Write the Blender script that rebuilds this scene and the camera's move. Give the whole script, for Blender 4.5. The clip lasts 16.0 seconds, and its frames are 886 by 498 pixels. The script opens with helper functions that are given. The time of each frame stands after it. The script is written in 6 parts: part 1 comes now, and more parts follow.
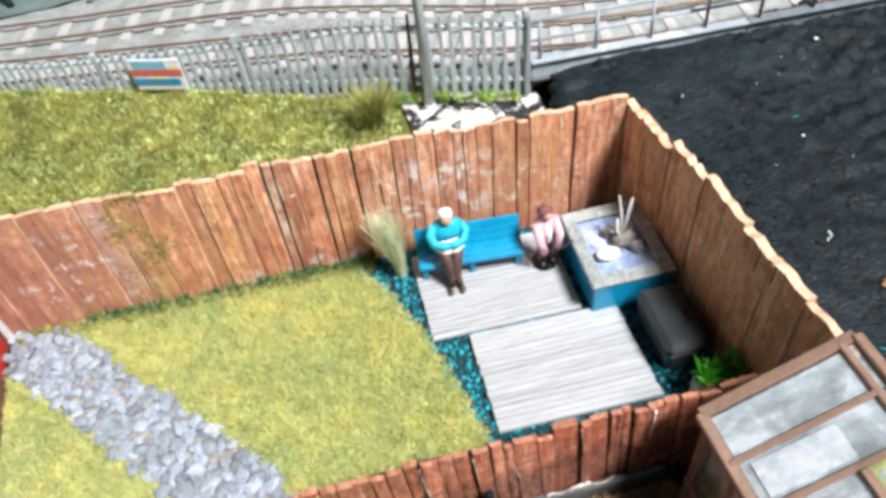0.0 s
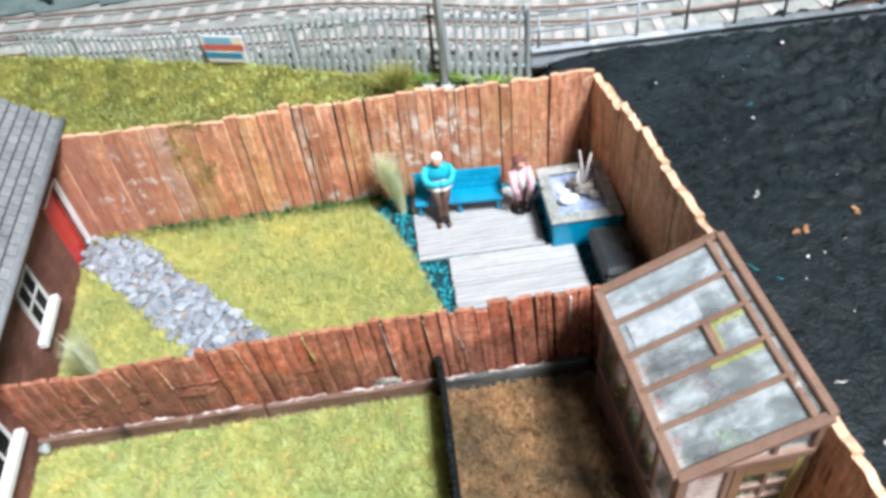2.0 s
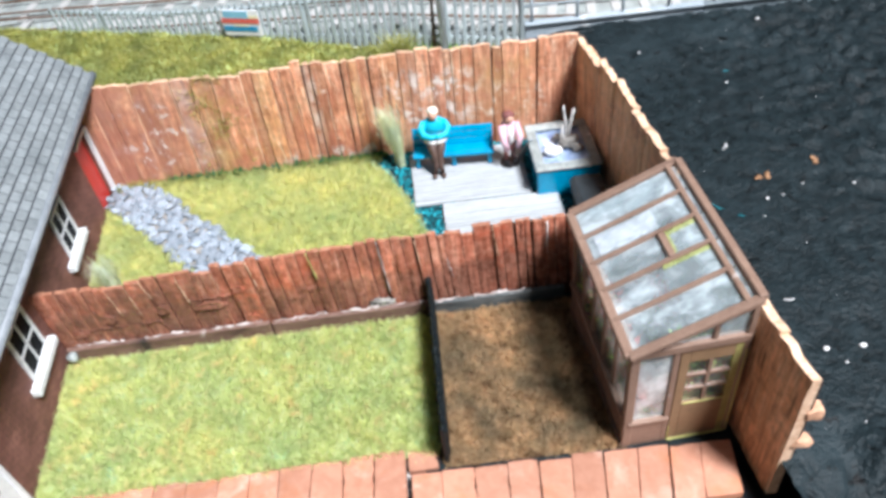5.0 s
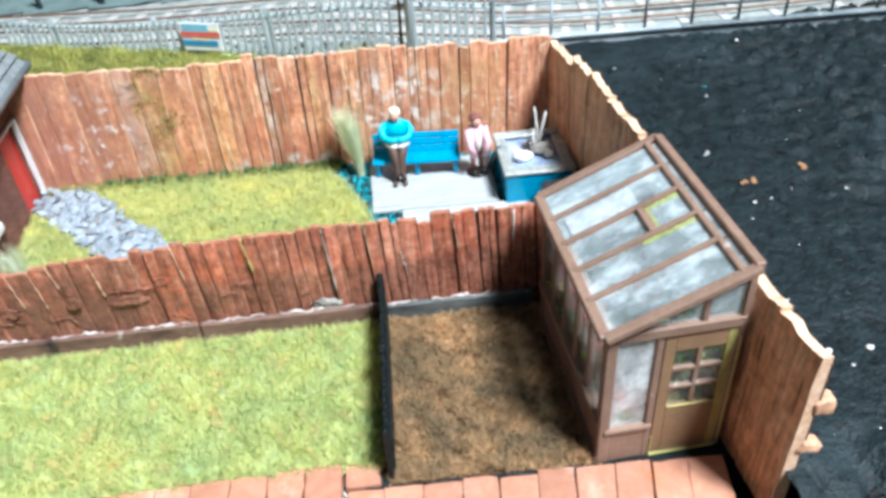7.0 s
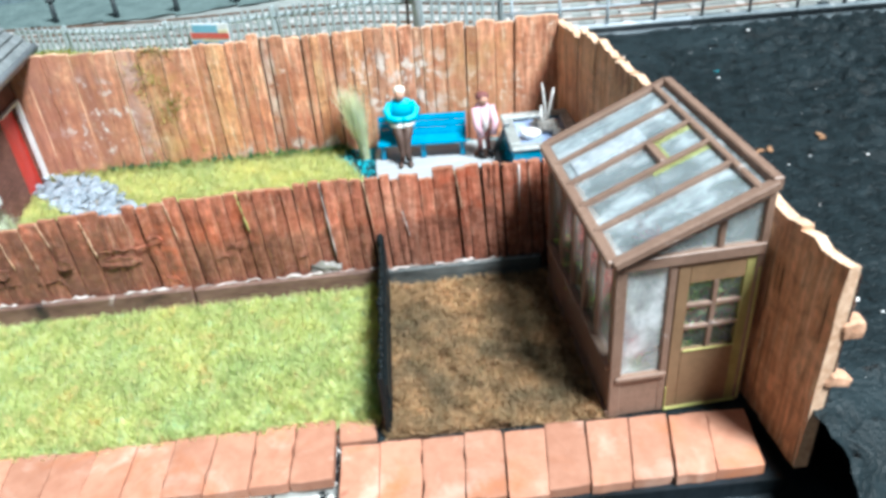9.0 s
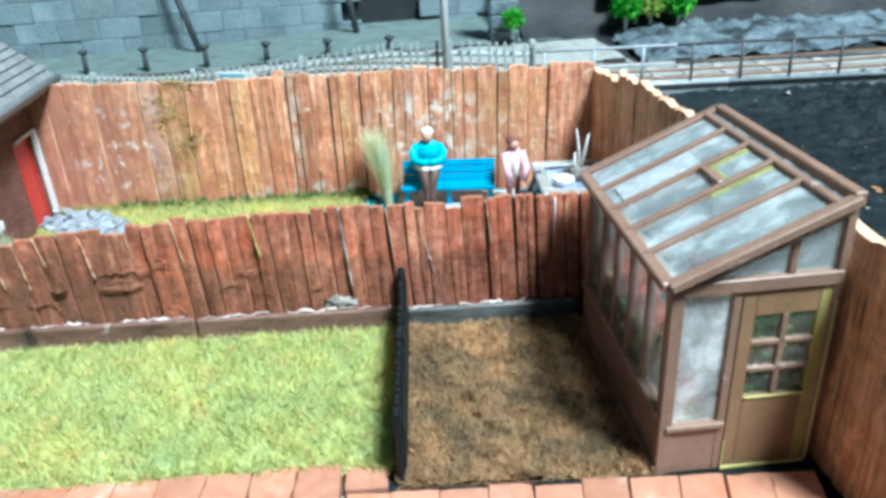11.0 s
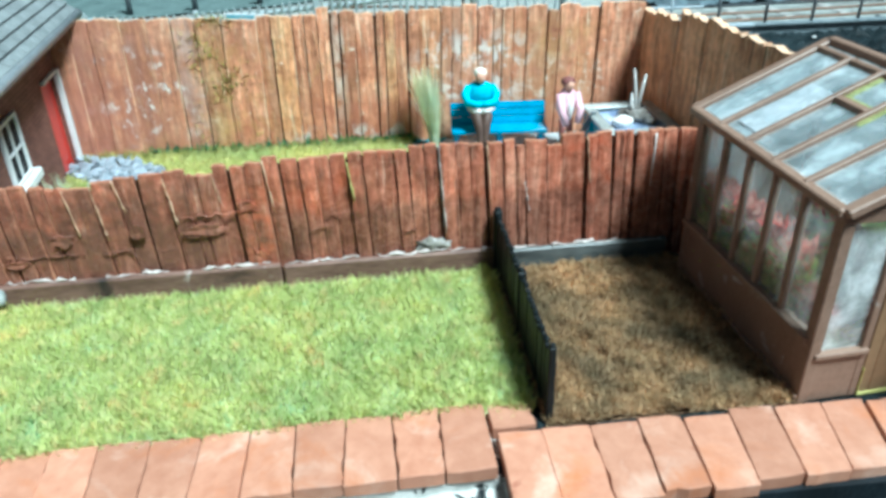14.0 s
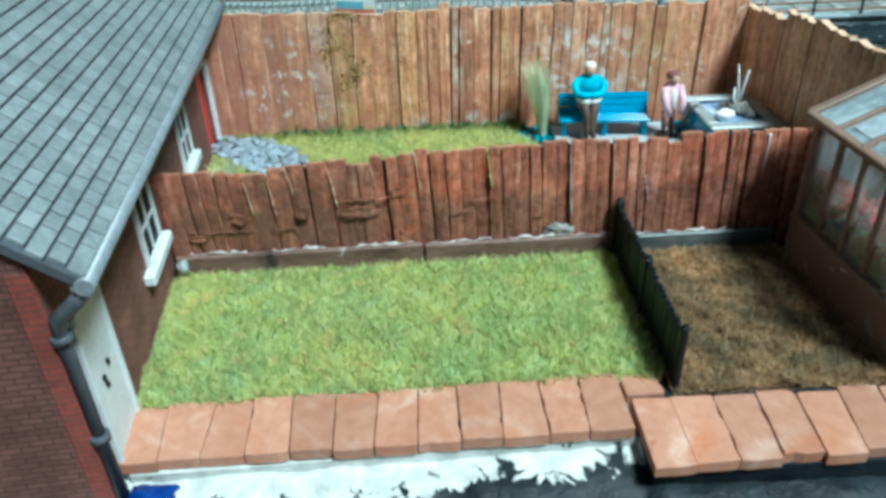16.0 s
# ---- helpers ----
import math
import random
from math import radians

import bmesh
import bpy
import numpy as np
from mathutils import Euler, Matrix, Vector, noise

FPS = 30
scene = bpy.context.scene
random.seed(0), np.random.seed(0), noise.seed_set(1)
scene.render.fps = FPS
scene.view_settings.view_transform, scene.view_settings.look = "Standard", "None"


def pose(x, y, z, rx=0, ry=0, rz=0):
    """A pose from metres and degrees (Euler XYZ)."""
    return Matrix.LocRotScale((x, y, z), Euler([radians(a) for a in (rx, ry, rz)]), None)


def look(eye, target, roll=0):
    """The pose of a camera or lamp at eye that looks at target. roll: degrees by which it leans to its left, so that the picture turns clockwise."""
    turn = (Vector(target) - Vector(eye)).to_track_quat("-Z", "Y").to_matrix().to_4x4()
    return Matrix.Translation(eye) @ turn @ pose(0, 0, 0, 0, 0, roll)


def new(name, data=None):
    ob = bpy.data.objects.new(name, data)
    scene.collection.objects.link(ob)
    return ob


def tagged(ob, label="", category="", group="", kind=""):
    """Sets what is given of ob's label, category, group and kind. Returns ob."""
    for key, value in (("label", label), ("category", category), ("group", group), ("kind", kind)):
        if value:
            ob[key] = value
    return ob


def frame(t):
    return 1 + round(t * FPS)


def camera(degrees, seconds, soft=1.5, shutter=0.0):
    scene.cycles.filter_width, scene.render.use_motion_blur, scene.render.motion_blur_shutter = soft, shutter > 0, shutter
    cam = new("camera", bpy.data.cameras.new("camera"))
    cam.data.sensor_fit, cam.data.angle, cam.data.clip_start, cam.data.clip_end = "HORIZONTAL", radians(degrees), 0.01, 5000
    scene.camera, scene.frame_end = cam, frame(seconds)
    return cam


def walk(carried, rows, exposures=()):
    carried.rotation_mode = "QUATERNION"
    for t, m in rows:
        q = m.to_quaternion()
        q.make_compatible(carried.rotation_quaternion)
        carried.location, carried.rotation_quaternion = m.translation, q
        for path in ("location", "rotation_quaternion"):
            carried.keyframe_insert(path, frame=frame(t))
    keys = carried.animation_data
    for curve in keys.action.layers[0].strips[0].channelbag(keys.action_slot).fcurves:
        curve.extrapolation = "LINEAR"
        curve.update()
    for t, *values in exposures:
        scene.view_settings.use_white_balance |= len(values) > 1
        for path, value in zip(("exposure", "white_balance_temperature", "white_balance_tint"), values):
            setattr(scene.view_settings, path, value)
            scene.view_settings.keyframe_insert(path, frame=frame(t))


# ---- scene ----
# Lengths below are in centimetres of the model; K turns them into metres.
K = 0.01
cam = camera(61.4, 16.0, soft=3.7)
PATH = [
    (0, (0.884, 0.038, 13.15), (1.15, 1.348, 11.662), -7.7),
    (0.5, (1.135, -1.454, 13.298), (1.342, -0.093, 11.847), -8.4),
    (1, (1.299, -2.577, 13.426), (1.448, -1.189, 11.993), -8.5),
    (1.5, (1.618, -3.645, 13.597), (1.751, -2.243, 12.178), -8.1),
    (2, (1.699, -4.452, 13.771), (1.825, -3.033, 12.367), -8.1),
    (2.5, (1.819, -4.987, 13.887), (1.937, -3.559, 12.491), -8.1),
    (3, (1.816, -5.645, 13.886), (1.925, -4.21, 12.497), -8.0),
    (3.5, (1.832, -6.233, 13.907), (1.944, -4.788, 12.529), -7.6),
    (4, (1.743, -6.528, 13.409), (1.84, -5.081, 12.032), -8.0),
    (4.5, (1.538, -6.919, 13.584), (1.654, -5.474, 12.206), -7.3),
    (4.7, (1.584, -6.994, 13.644), (1.69, -5.55, 12.265), -7.8),
    (6.8, (1.883, -7.136, 11.081), (2.071, -5.558, 9.866), -4.6),
    (7, (1.929, -6.921, 10.836), (2.133, -5.34, 9.628), -4.4),
    (7.5, (1.977, -6.777, 10.436), (2.173, -5.167, 9.265), -4.7),
    (8, (1.987, -6.92, 10.1), (2.166, -5.282, 8.966), -4.7),
    (8.5, (1.818, -7.242, 9.673), (2.005, -5.579, 8.577), -4.8),
    (9, (1.982, -7.518, 8.966), (2.163, -5.851, 7.876), -5.1),
    (9.2, (1.907, -7.587, 9.088), (2.081, -5.901, 8.026), -4.9),
    (11.3, (1.727, -6.901, 7.374), (1.906, -5.114, 6.494), -2.8),
    (11.5, (1.605, -7.011, 7.319), (1.833, -5.231, 6.436), -1.7),
    (12, (0.812, -6.957, 6.997), (1.115, -5.204, 6.084), -1.0),
    (12.5, (0.239, -6.521, 7.069), (0.557, -4.771, 6.155), -1.4),
    (13, (-0.364, -6.492, 7.083), (-0.002, -4.752, 6.166), -1.1),
    (13.5, (-0.635, -6.413, 7.268), (-0.277, -4.677, 6.342), -1.5),
    (14, (-1.012, -6.356, 7.181), (-0.694, -4.646, 6.194), -1.6),
    (14.5, (-1.777, -6.47, 7.528), (-1.488, -4.765, 6.522), -1.6),
    (15, (-2.082, -6.947, 7.499), (-1.811, -5.25, 6.475), -1.5),
    (15.5, (-2.197, -7.171, 7.974), (-1.963, -5.484, 6.925), -1.7),
    (16, (-2.728, -7.301, 8.285), (-2.546, -5.615, 7.226), -2.3),
]
EXPOSURES = [(0.0, -0.24, 6450, 15), (2.5, -0.24, 6200, 14), (4.7, -0.14, 6050, 13), (6.8, -0.02, 5800, 7), (9.2, -0.02, 5800, 3), (11.3, -0.05, 5450, -2), (14.0, -0.16, 5300, -10), (15.0, -0.56, 5150, -16), (15.5, -0.76, 5120, -15), (16.0, -0.62, 5150, -15)]
walk(cam, [(t, look(Vector(eye) * K, Vector(target) * K, roll)) for t, eye, target, roll in PATH], EXPOSURES)

# ---------------------------------------------------------------- light
world = bpy.data.worlds.new("world")
world.use_nodes = True
world.node_tree.nodes["Background"].inputs[0].default_value = (0.86, 0.93, 1.0, 1)
world.node_tree.nodes["Background"].inputs[1].default_value = 0.105
scene.world = world
LAMP_DIR = Vector((0.385, -0.46, 1.0)).normalized()
LAMP_AT = Vector((0.0, 0.06, 0.0)) + LAMP_DIR * 1.42
lamp_data = bpy.data.lights.new("ceiling_lamp_light", "AREA")
lamp_data.shape, lamp_data.size, lamp_data.energy, lamp_data.color = "DISK", 0.32, 58.5, (1.0, 0.985, 0.95)
lamp = new("ceiling_lamp_light", lamp_data)
lamp.matrix_world = look(LAMP_AT, (0.0, 0.06, 0.0))

# ---------------------------------------------------------------- materials


class Nodes:
    """A small helper round one node tree."""

    def __init__(self, name):
        self.m = bpy.data.materials.new(name)
        self.m.use_nodes = True
        self.t = self.m.node_tree
        self.b = self.t.nodes["Principled BSDF"]
        self.out = self.t.nodes["Material Output"]

    def add(self, kind, **inputs):
        n = self.t.nodes.new(kind)
        for k, v in inputs.items():
            n.inputs[k.replace("_", " ")].default_value = v
        return n

    def link(self, a, b):
        self.t.links.new(a, b)

    def coords(self, stretch=(1, 1, 1), shift=False):
        tc = self.add("ShaderNodeTexCoord")
        mp = self.add("ShaderNodeMapping")
        mp.inputs["Scale"].default_value = [s / K for s in stretch]
        self.link(tc.outputs["Object"], mp.inputs["Vector"])
        if shift:
            info = self.add("ShaderNodeObjectInfo")
            mul = self.add("ShaderNodeMath")
            mul.operation, mul.inputs[1].default_value = "MULTIPLY", 57.0
            self.link(info.outputs["Random"], mul.inputs[0])
            self.link(mul.outputs[0], mp.inputs["Location"])
        return mp.outputs[0]

    def noise(self, vec, scale, detail=4.0, rough=0.6, distortion=0.0):
        n = self.add("ShaderNodeTexNoise")
        n.inputs["Scale"].default_value, n.inputs["Detail"].default_value = scale, detail
        n.inputs["Roughness"].default_value, n.inputs["Distortion"].default_value = rough, distortion
        self.link(vec, n.inputs["Vector"])
        return n.outputs["Fac"]

    def ramp(self, fac, *stops):
        r = self.add("ShaderNodeValToRGB")
        e = r.color_ramp.elements
        while len(e) < len(stops):
            e.new(0.5)
        for el, (p, c) in zip(e, stops):
            el.position, el.color = p, (*c, 1) if len(c) == 3 else c
        self.link(fac, r.inputs[0])
        return r.outputs[0]

    def mix(self, fac, a, b, mode="MIX"):
        n = self.add("ShaderNodeMix")
        n.data_type, n.blend_type = "RGBA", mode
        for sock, v in ((n.inputs[0], fac), (n.inputs[6], a), (n.inputs[7], b)):
            if isinstance(v, (int, float)):
                sock.default_value = v
            elif isinstance(v, tuple):
                sock.default_value = (*v, 1)
            else:
                self.link(v, sock)
        return n.outputs[2]

    def random_value(self, colour, amount, island=False):
        """Brightness that differs from piece to piece."""
        src = self.add("ShaderNodeNewGeometry").outputs["Random Per Island"] if island else self.add("ShaderNodeObjectInfo").outputs["Random"]
        mr = self.add("ShaderNodeMapRange")
        mr.inputs["To Min"].default_value, mr.inputs["To Max"].default_value = 1 - amount, 1 + amount
        self.link(src, mr.inputs["Value"])
        hs = self.add("ShaderNodeHueSaturation")
        self.link(mr.outputs[0], hs.inputs["Value"])
        self.link(colour, hs.inputs["Color"])
        return hs.outputs[0]

    def bump(self, height, strength, depth=0.02):
        n = self.add("ShaderNodeBump")
        n.inputs["Strength"].default_value, n.inputs["Distance"].default_value = strength, depth * K
        self.link(height, n.inputs["Height"])
        self.link(n.outputs[0], self.b.inputs["Normal"])

    def done(self, colour, rough=0.6, metal=0.0, spec=0.5):
        if isinstance(colour, tuple):
            self.b.inputs["Base Color"].default_value = (*colour, 1)
        else:
            self.link(colour, self.b.inputs["Base Color"])
        if isinstance(rough, (int, float)):
            self.b.inputs["Roughness"].default_value = rough
        else:
            self.link(rough, self.b.inputs["Roughness"])
        self.b.inputs["Metallic"].default_value, self.b.inputs["Specular IOR Level"].default_value = metal, spec
        return self.m


def surf(name, dark, light, scale=2.0, fine=14.0, stretch=(1, 1, 1), rough=0.7, metal=0.0, spec=0.4, bump=0.3, depth=0.03,
         stains=(), vary=0.0, island=0.0, shift=False):
    """A mottled surface at two scales; stains: rows of (colour, scale, from, to)."""
    n = Nodes(name)
    v = n.coords(stretch, shift)
    big, small = n.noise(v, scale), n.noise(v, fine, 3.0)
    both = n.mix(0.45, big, small)
    c = n.ramp(both, (0.32, dark), (0.68, light))
    plain = n.coords()
    for i, (col, sc, lo, hi) in enumerate(stains):
        f = n.ramp(n.noise(plain, sc, 5.0, 0.65, 0.4 + 0.1 * i), (lo, (0, 0, 0)), (hi, (1, 1, 1)))
        c = n.mix(f, c, col)
    if vary:
        c = n.random_value(c, vary)
    if island:
        c = n.random_value(c, island, True)
    if bump:
        n.bump(both, bump, depth)
    return n.done(c, rough, metal, spec)


def wood(name, dark, light, gap, rough=0.7, stains=(), vary=0.24, white=(), tones=((1.0, 1.0, 1.0),) * 2, streaks=1.0, glaze=None):
    """Stained timber with an upright grain.
    tones: tints that differ from board to board; stains: rows of (colour, scale, from, to); white: rows of (x0, x1, z0, z1, from, to, colour)
    for a stretch of the fence with flaked or soaked paint; glaze: (height, colour, amount) of a coat that ends along a ragged line."""
    n = Nodes(name)
    v = n.coords((5.0, 5.0, 0.55), True)
    grain, streak = n.noise(v, 1.1, 6.0, 0.7, 0.6), n.noise(n.coords((8.0, 8.0, 0.42), True), 1.3, 6.0, 0.72, 0.35)
    plain = n.coords()
    blot = n.noise(plain, 0.9, 4.0)
    c = n.ramp(n.mix(0.5, grain, blot), (0.33, dark), (0.50, light), (0.66, gap))
    lo, hi = 1 - 0.46 * streaks, 1 + 0.36 * streaks
    c = n.mix(1.0, c, n.ramp(streak, (0.34, (lo, lo * 0.97, lo * 0.95)), (0.50, (1.0, 1.0, 1.0)), (0.66, (hi, hi, hi))), "MULTIPLY")
    info = n.add("ShaderNodeObjectInfo")
    shuffle = n.add("ShaderNodeMath")
    shuffle.operation, shuffle.inputs[1].default_value = "MULTIPLY", 17.31
    n.link(info.outputs["Random"], shuffle.inputs[0])
    part_of = n.add("ShaderNodeMath")
    part_of.operation = "FRACT"
    n.link(shuffle.outputs[0], part_of.inputs[0])
    c = n.mix(1.0, c, n.ramp(part_of.outputs[0], *[(i / (len(tones) - 1), t) for i, t in enumerate(tones)]), "MULTIPLY")
    scratch = n.ramp(n.noise(n.coords((7.0, 7.0, 0.4), True), 1.7, 5.0, 0.75, 0.9), (0.575, (0, 0, 0)), (0.66, (0.8, 0.8, 0.8)))
    c = n.mix(scratch, c, tuple(min(0.85, g * 1.2 + 0.06) for g in gap))
    crack = n.ramp(n.noise(n.coords((9.0, 9.0, 0.30), True), 1.3, 3.0, 0.5, 0.4), (0.315, (1, 1, 1)), (0.345, (0, 0, 0)))
    c = n.mix(crack, c, tuple(d * 0.30 for d in dark))
    mottle = n.noise(plain, 4.2, 7.0, 0.78, 0.5)
    c = n.mix(1.0, c, n.ramp(mottle, (0.34, (0.62, 0.57, 0.54)), (0.50, (1.0, 1.0, 1.0)), (0.66, (1.22, 1.24, 1.26))), "MULTIPLY")
    c = n.random_value(c, vary)
    for col, sc, lo, hi in stains:
        f = n.ramp(n.noise(plain, sc, 5.0, 0.7, 0.5), (lo, (0, 0, 0)), (hi, (1, 1, 1)))
        c = n.mix(f, c, col)
    sep = n.add("ShaderNodeSeparateXYZ")
    n.link(plain, sep.inputs[0])
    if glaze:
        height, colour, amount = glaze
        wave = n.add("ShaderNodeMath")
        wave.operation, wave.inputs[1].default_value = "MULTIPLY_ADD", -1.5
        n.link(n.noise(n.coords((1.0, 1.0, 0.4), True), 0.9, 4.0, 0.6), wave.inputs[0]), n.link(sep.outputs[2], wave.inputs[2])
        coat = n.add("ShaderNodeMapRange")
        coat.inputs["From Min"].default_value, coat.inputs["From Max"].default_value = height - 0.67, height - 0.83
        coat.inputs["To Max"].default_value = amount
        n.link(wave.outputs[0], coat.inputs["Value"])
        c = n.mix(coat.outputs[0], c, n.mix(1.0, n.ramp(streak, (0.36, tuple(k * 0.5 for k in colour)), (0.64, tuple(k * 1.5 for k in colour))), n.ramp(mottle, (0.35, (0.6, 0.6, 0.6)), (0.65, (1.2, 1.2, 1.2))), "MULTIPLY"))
    flakes = n.mix(0.4, n.noise(n.coords((1.0, 1.0, 0.9)), 2.3, 5.0, 0.6, 0.3), n.noise(n.coords((1.0, 1.0, 0.55)), 8.5, 8.0, 0.8, 0.9))
    for x0, x1, z0, z1, lo, hi, tone in white:
        fac = None
        for axis, a, b in ((0, x0, x1), (2, z0, z1)):
            dist = n.add("ShaderNodeMath")
            dist.operation, dist.inputs[1].default_value = "SUBTRACT", (a + b) / 2
            n.link(sep.outputs[axis], dist.inputs[0])
            ab = n.add("ShaderNodeMath")
            ab.operation = "ABSOLUTE"
            n.link(dist.outputs[0], ab.inputs[0])
            mr = n.add("ShaderNodeMapRange")
            mr.inputs["From Min"].default_value, mr.inputs["From Max"].default_value = (b - a) / 2, (b - a) / 4
            n.link(ab.outputs[0], mr.inputs["Value"])
            if fac is None:
                fac = mr.outputs[0]
            else:
                mul = n.add("ShaderNodeMath")
                mul.operation = "MULTIPLY"
                n.link(fac, mul.inputs[0]), n.link(mr.outputs[0], mul.inputs[1])
                fac = mul.outputs[0]
        flake = n.ramp(flakes, (lo, (0, 0, 0)), (hi, (1, 1, 1)))
        mul = n.add("ShaderNodeMath")
        mul.operation = "MULTIPLY"
        n.link(fac, mul.inputs[0]), n.link(flake, mul.inputs[1])
        c = n.mix(mul.outputs[0], c, tone)
    n.bump(n.mix(0.45, n.mix(0.5, grain, streak), mottle), 0.9, 0.08)
    gloss = n.ramp(mottle, (0.35, (rough * 0.75,) * 3), (0.65, (min(1.0, rough * 1.3),) * 3))
    return n.done(c, gloss, 0.0, 0.4)


def bricks(name, a, b, mortar):
    n = Nodes(name)
    v = n.coords()
    sw = n.add("ShaderNodeSeparateXYZ")
    n.link(v, sw.inputs[0])
    cmb = n.add("ShaderNodeCombineXYZ")
    add = n.add("ShaderNodeMath")
    add.operation = "ADD"
    n.link(sw.outputs[0], add.inputs[0]), n.link(sw.outputs[1], add.inputs[1])
    n.link(add.outputs[0], cmb.inputs[0]), n.link(sw.outputs[2], cmb.inputs[1])
    br = n.add("ShaderNodeTexBrick")
    br.inputs["Scale"].default_value, br.inputs["Mortar Size"].default_value = 1.0, 0.012
    br.inputs["Brick Width"].default_value, br.inputs["Row Height"].default_value = 0.29, 0.098
    br.inputs["Color1"].default_value, br.inputs["Color2"].default_value = (*a, 1), (*b, 1)
    br.inputs["Mortar"].default_value = (*mortar, 1)
    n.link(cmb.outputs[0], br.inputs["Vector"])
    c = n.mix(1.0, br.outputs["Color"], n.ramp(n.noise(v, 1.3), (0.35, (0.62, 0.6, 0.6)), (0.7, (1.0, 1.0, 1.0))), "MULTIPLY")
    n.bump(br.outputs["Fac"], -0.5, 0.02)
    return n.done(c, 0.75, 0.0, 0.3)


def glass(name, haze=0.35, tint=(0.9, 0.96, 0.98), dust=(0.36, 0.43, 0.49)):
    """Hazy model glazing: clear sheet with dull smears of glue."""
    n = Nodes(name)
    v = n.coords()
    n.b.inputs["Base Color"].default_value = (*dust, 1)
    n.b.inputs["Roughness"].default_value = 0.18
    tr = n.add("ShaderNodeBsdfTransparent")
    tr.inputs[0].default_value = (*tint, 1)
    f = n.ramp(n.mix(0.35, n.noise(v, 1.5, 6.0, 0.66, 0.5), n.noise(n.coords((0.8, 3.2, 0.8)), 1.3, 6.0, 0.7, 0.4)), (0.38, (haze * 0.36,) * 3), (0.50, (haze * 0.85,) * 3), (0.60, (min(1, haze * 1.75),) * 3))
    soft_light = n.add("ShaderNodeBsdfTranslucent")
    soft_light.inputs[0].default_value = (*[min(1.0, d * 1.4) for d in dust], 1)
    half = n.add("ShaderNodeMixShader")
    half.inputs[0].default_value = 0.5
    n.link(n.b.outputs[0], half.inputs[1]), n.link(soft_light.outputs[0], half.inputs[2])
    mx = n.add("ShaderNodeMixShader")
    n.link(f, mx.inputs[0]), n.link(tr.outputs[0], mx.inputs[1]), n.link(half.outputs[0], mx.inputs[2])
    gl = n.add("ShaderNodeBsdfGlossy")
    gl.inputs["Roughness"].default_value = 0.08
    lw = n.add("ShaderNodeLayerWeight")
    fr = n.add("ShaderNodeMapRange")
    fr.inputs["From Min"].default_value, fr.inputs["To Min"].default_value, fr.inputs["To Max"].default_value = 0.35, 0.035, 0.45
    n.link(lw.outputs["Facing"], fr.inputs["Value"])
    mx2 = n.add("ShaderNodeMixShader")
    n.link(fr.outputs[0], mx2.inputs[0]), n.link(mx.outputs[0], mx2.inputs[1]), n.link(gl.outputs[0], mx2.inputs[2])
    n.link(mx2.outputs[0], n.out.inputs["Surface"])
    return n.m


def blades(name, cols, rough=0.8, lo=0.72, hi=1.15, scale=1.0, patch=0.0):
    """Fibres coloured one by one, with slow drifts over the ground; patch: how far neighbours share a colour."""
    n = Nodes(name)
    rnd = n.add("ShaderNodeNewGeometry").outputs["Random Per Island"]
    if patch:
        spread = n.ramp(n.noise(n.coords(), 3.4, 3.0, 0.6), (0.30, (0, 0, 0)), (0.70, (1, 1, 1)))
        rnd = n.mix(patch, rnd, spread)
    c = n.ramp(rnd, *[(i / (len(cols) - 1), c) for i, c in enumerate(cols)])
    drift = n.ramp(n.noise(n.coords(), scale, 4.0), (0.35, (lo * 0.92, lo, lo * 0.97)), (0.65, (hi, hi * 0.96, hi * 0.85)))
    c = n.mix(1.0, c, drift, "MULTIPLY")
    tuft = n.ramp(n.noise(n.coords(), scale * 5.0, 3.0), (0.36, (0.86, 0.88, 0.84)), (0.62, (1.06, 1.04, 1.04)))
    c = n.mix(1.0, c, tuft, "MULTIPLY")
    through_light = n.add("ShaderNodeBsdfTranslucent")
    n.link(c, through_light.inputs[0])
    both = n.add("ShaderNodeMixShader")
    both.inputs[0].default_value = 0.45
    n.done(c, rough, 0.0, 0.15)
    n.link(n.b.outputs[0], both.inputs[1]), n.link(through_light.outputs[0], both.inputs[2])
    n.link(both.outputs[0], n.out.inputs["Surface"])
    return n.m


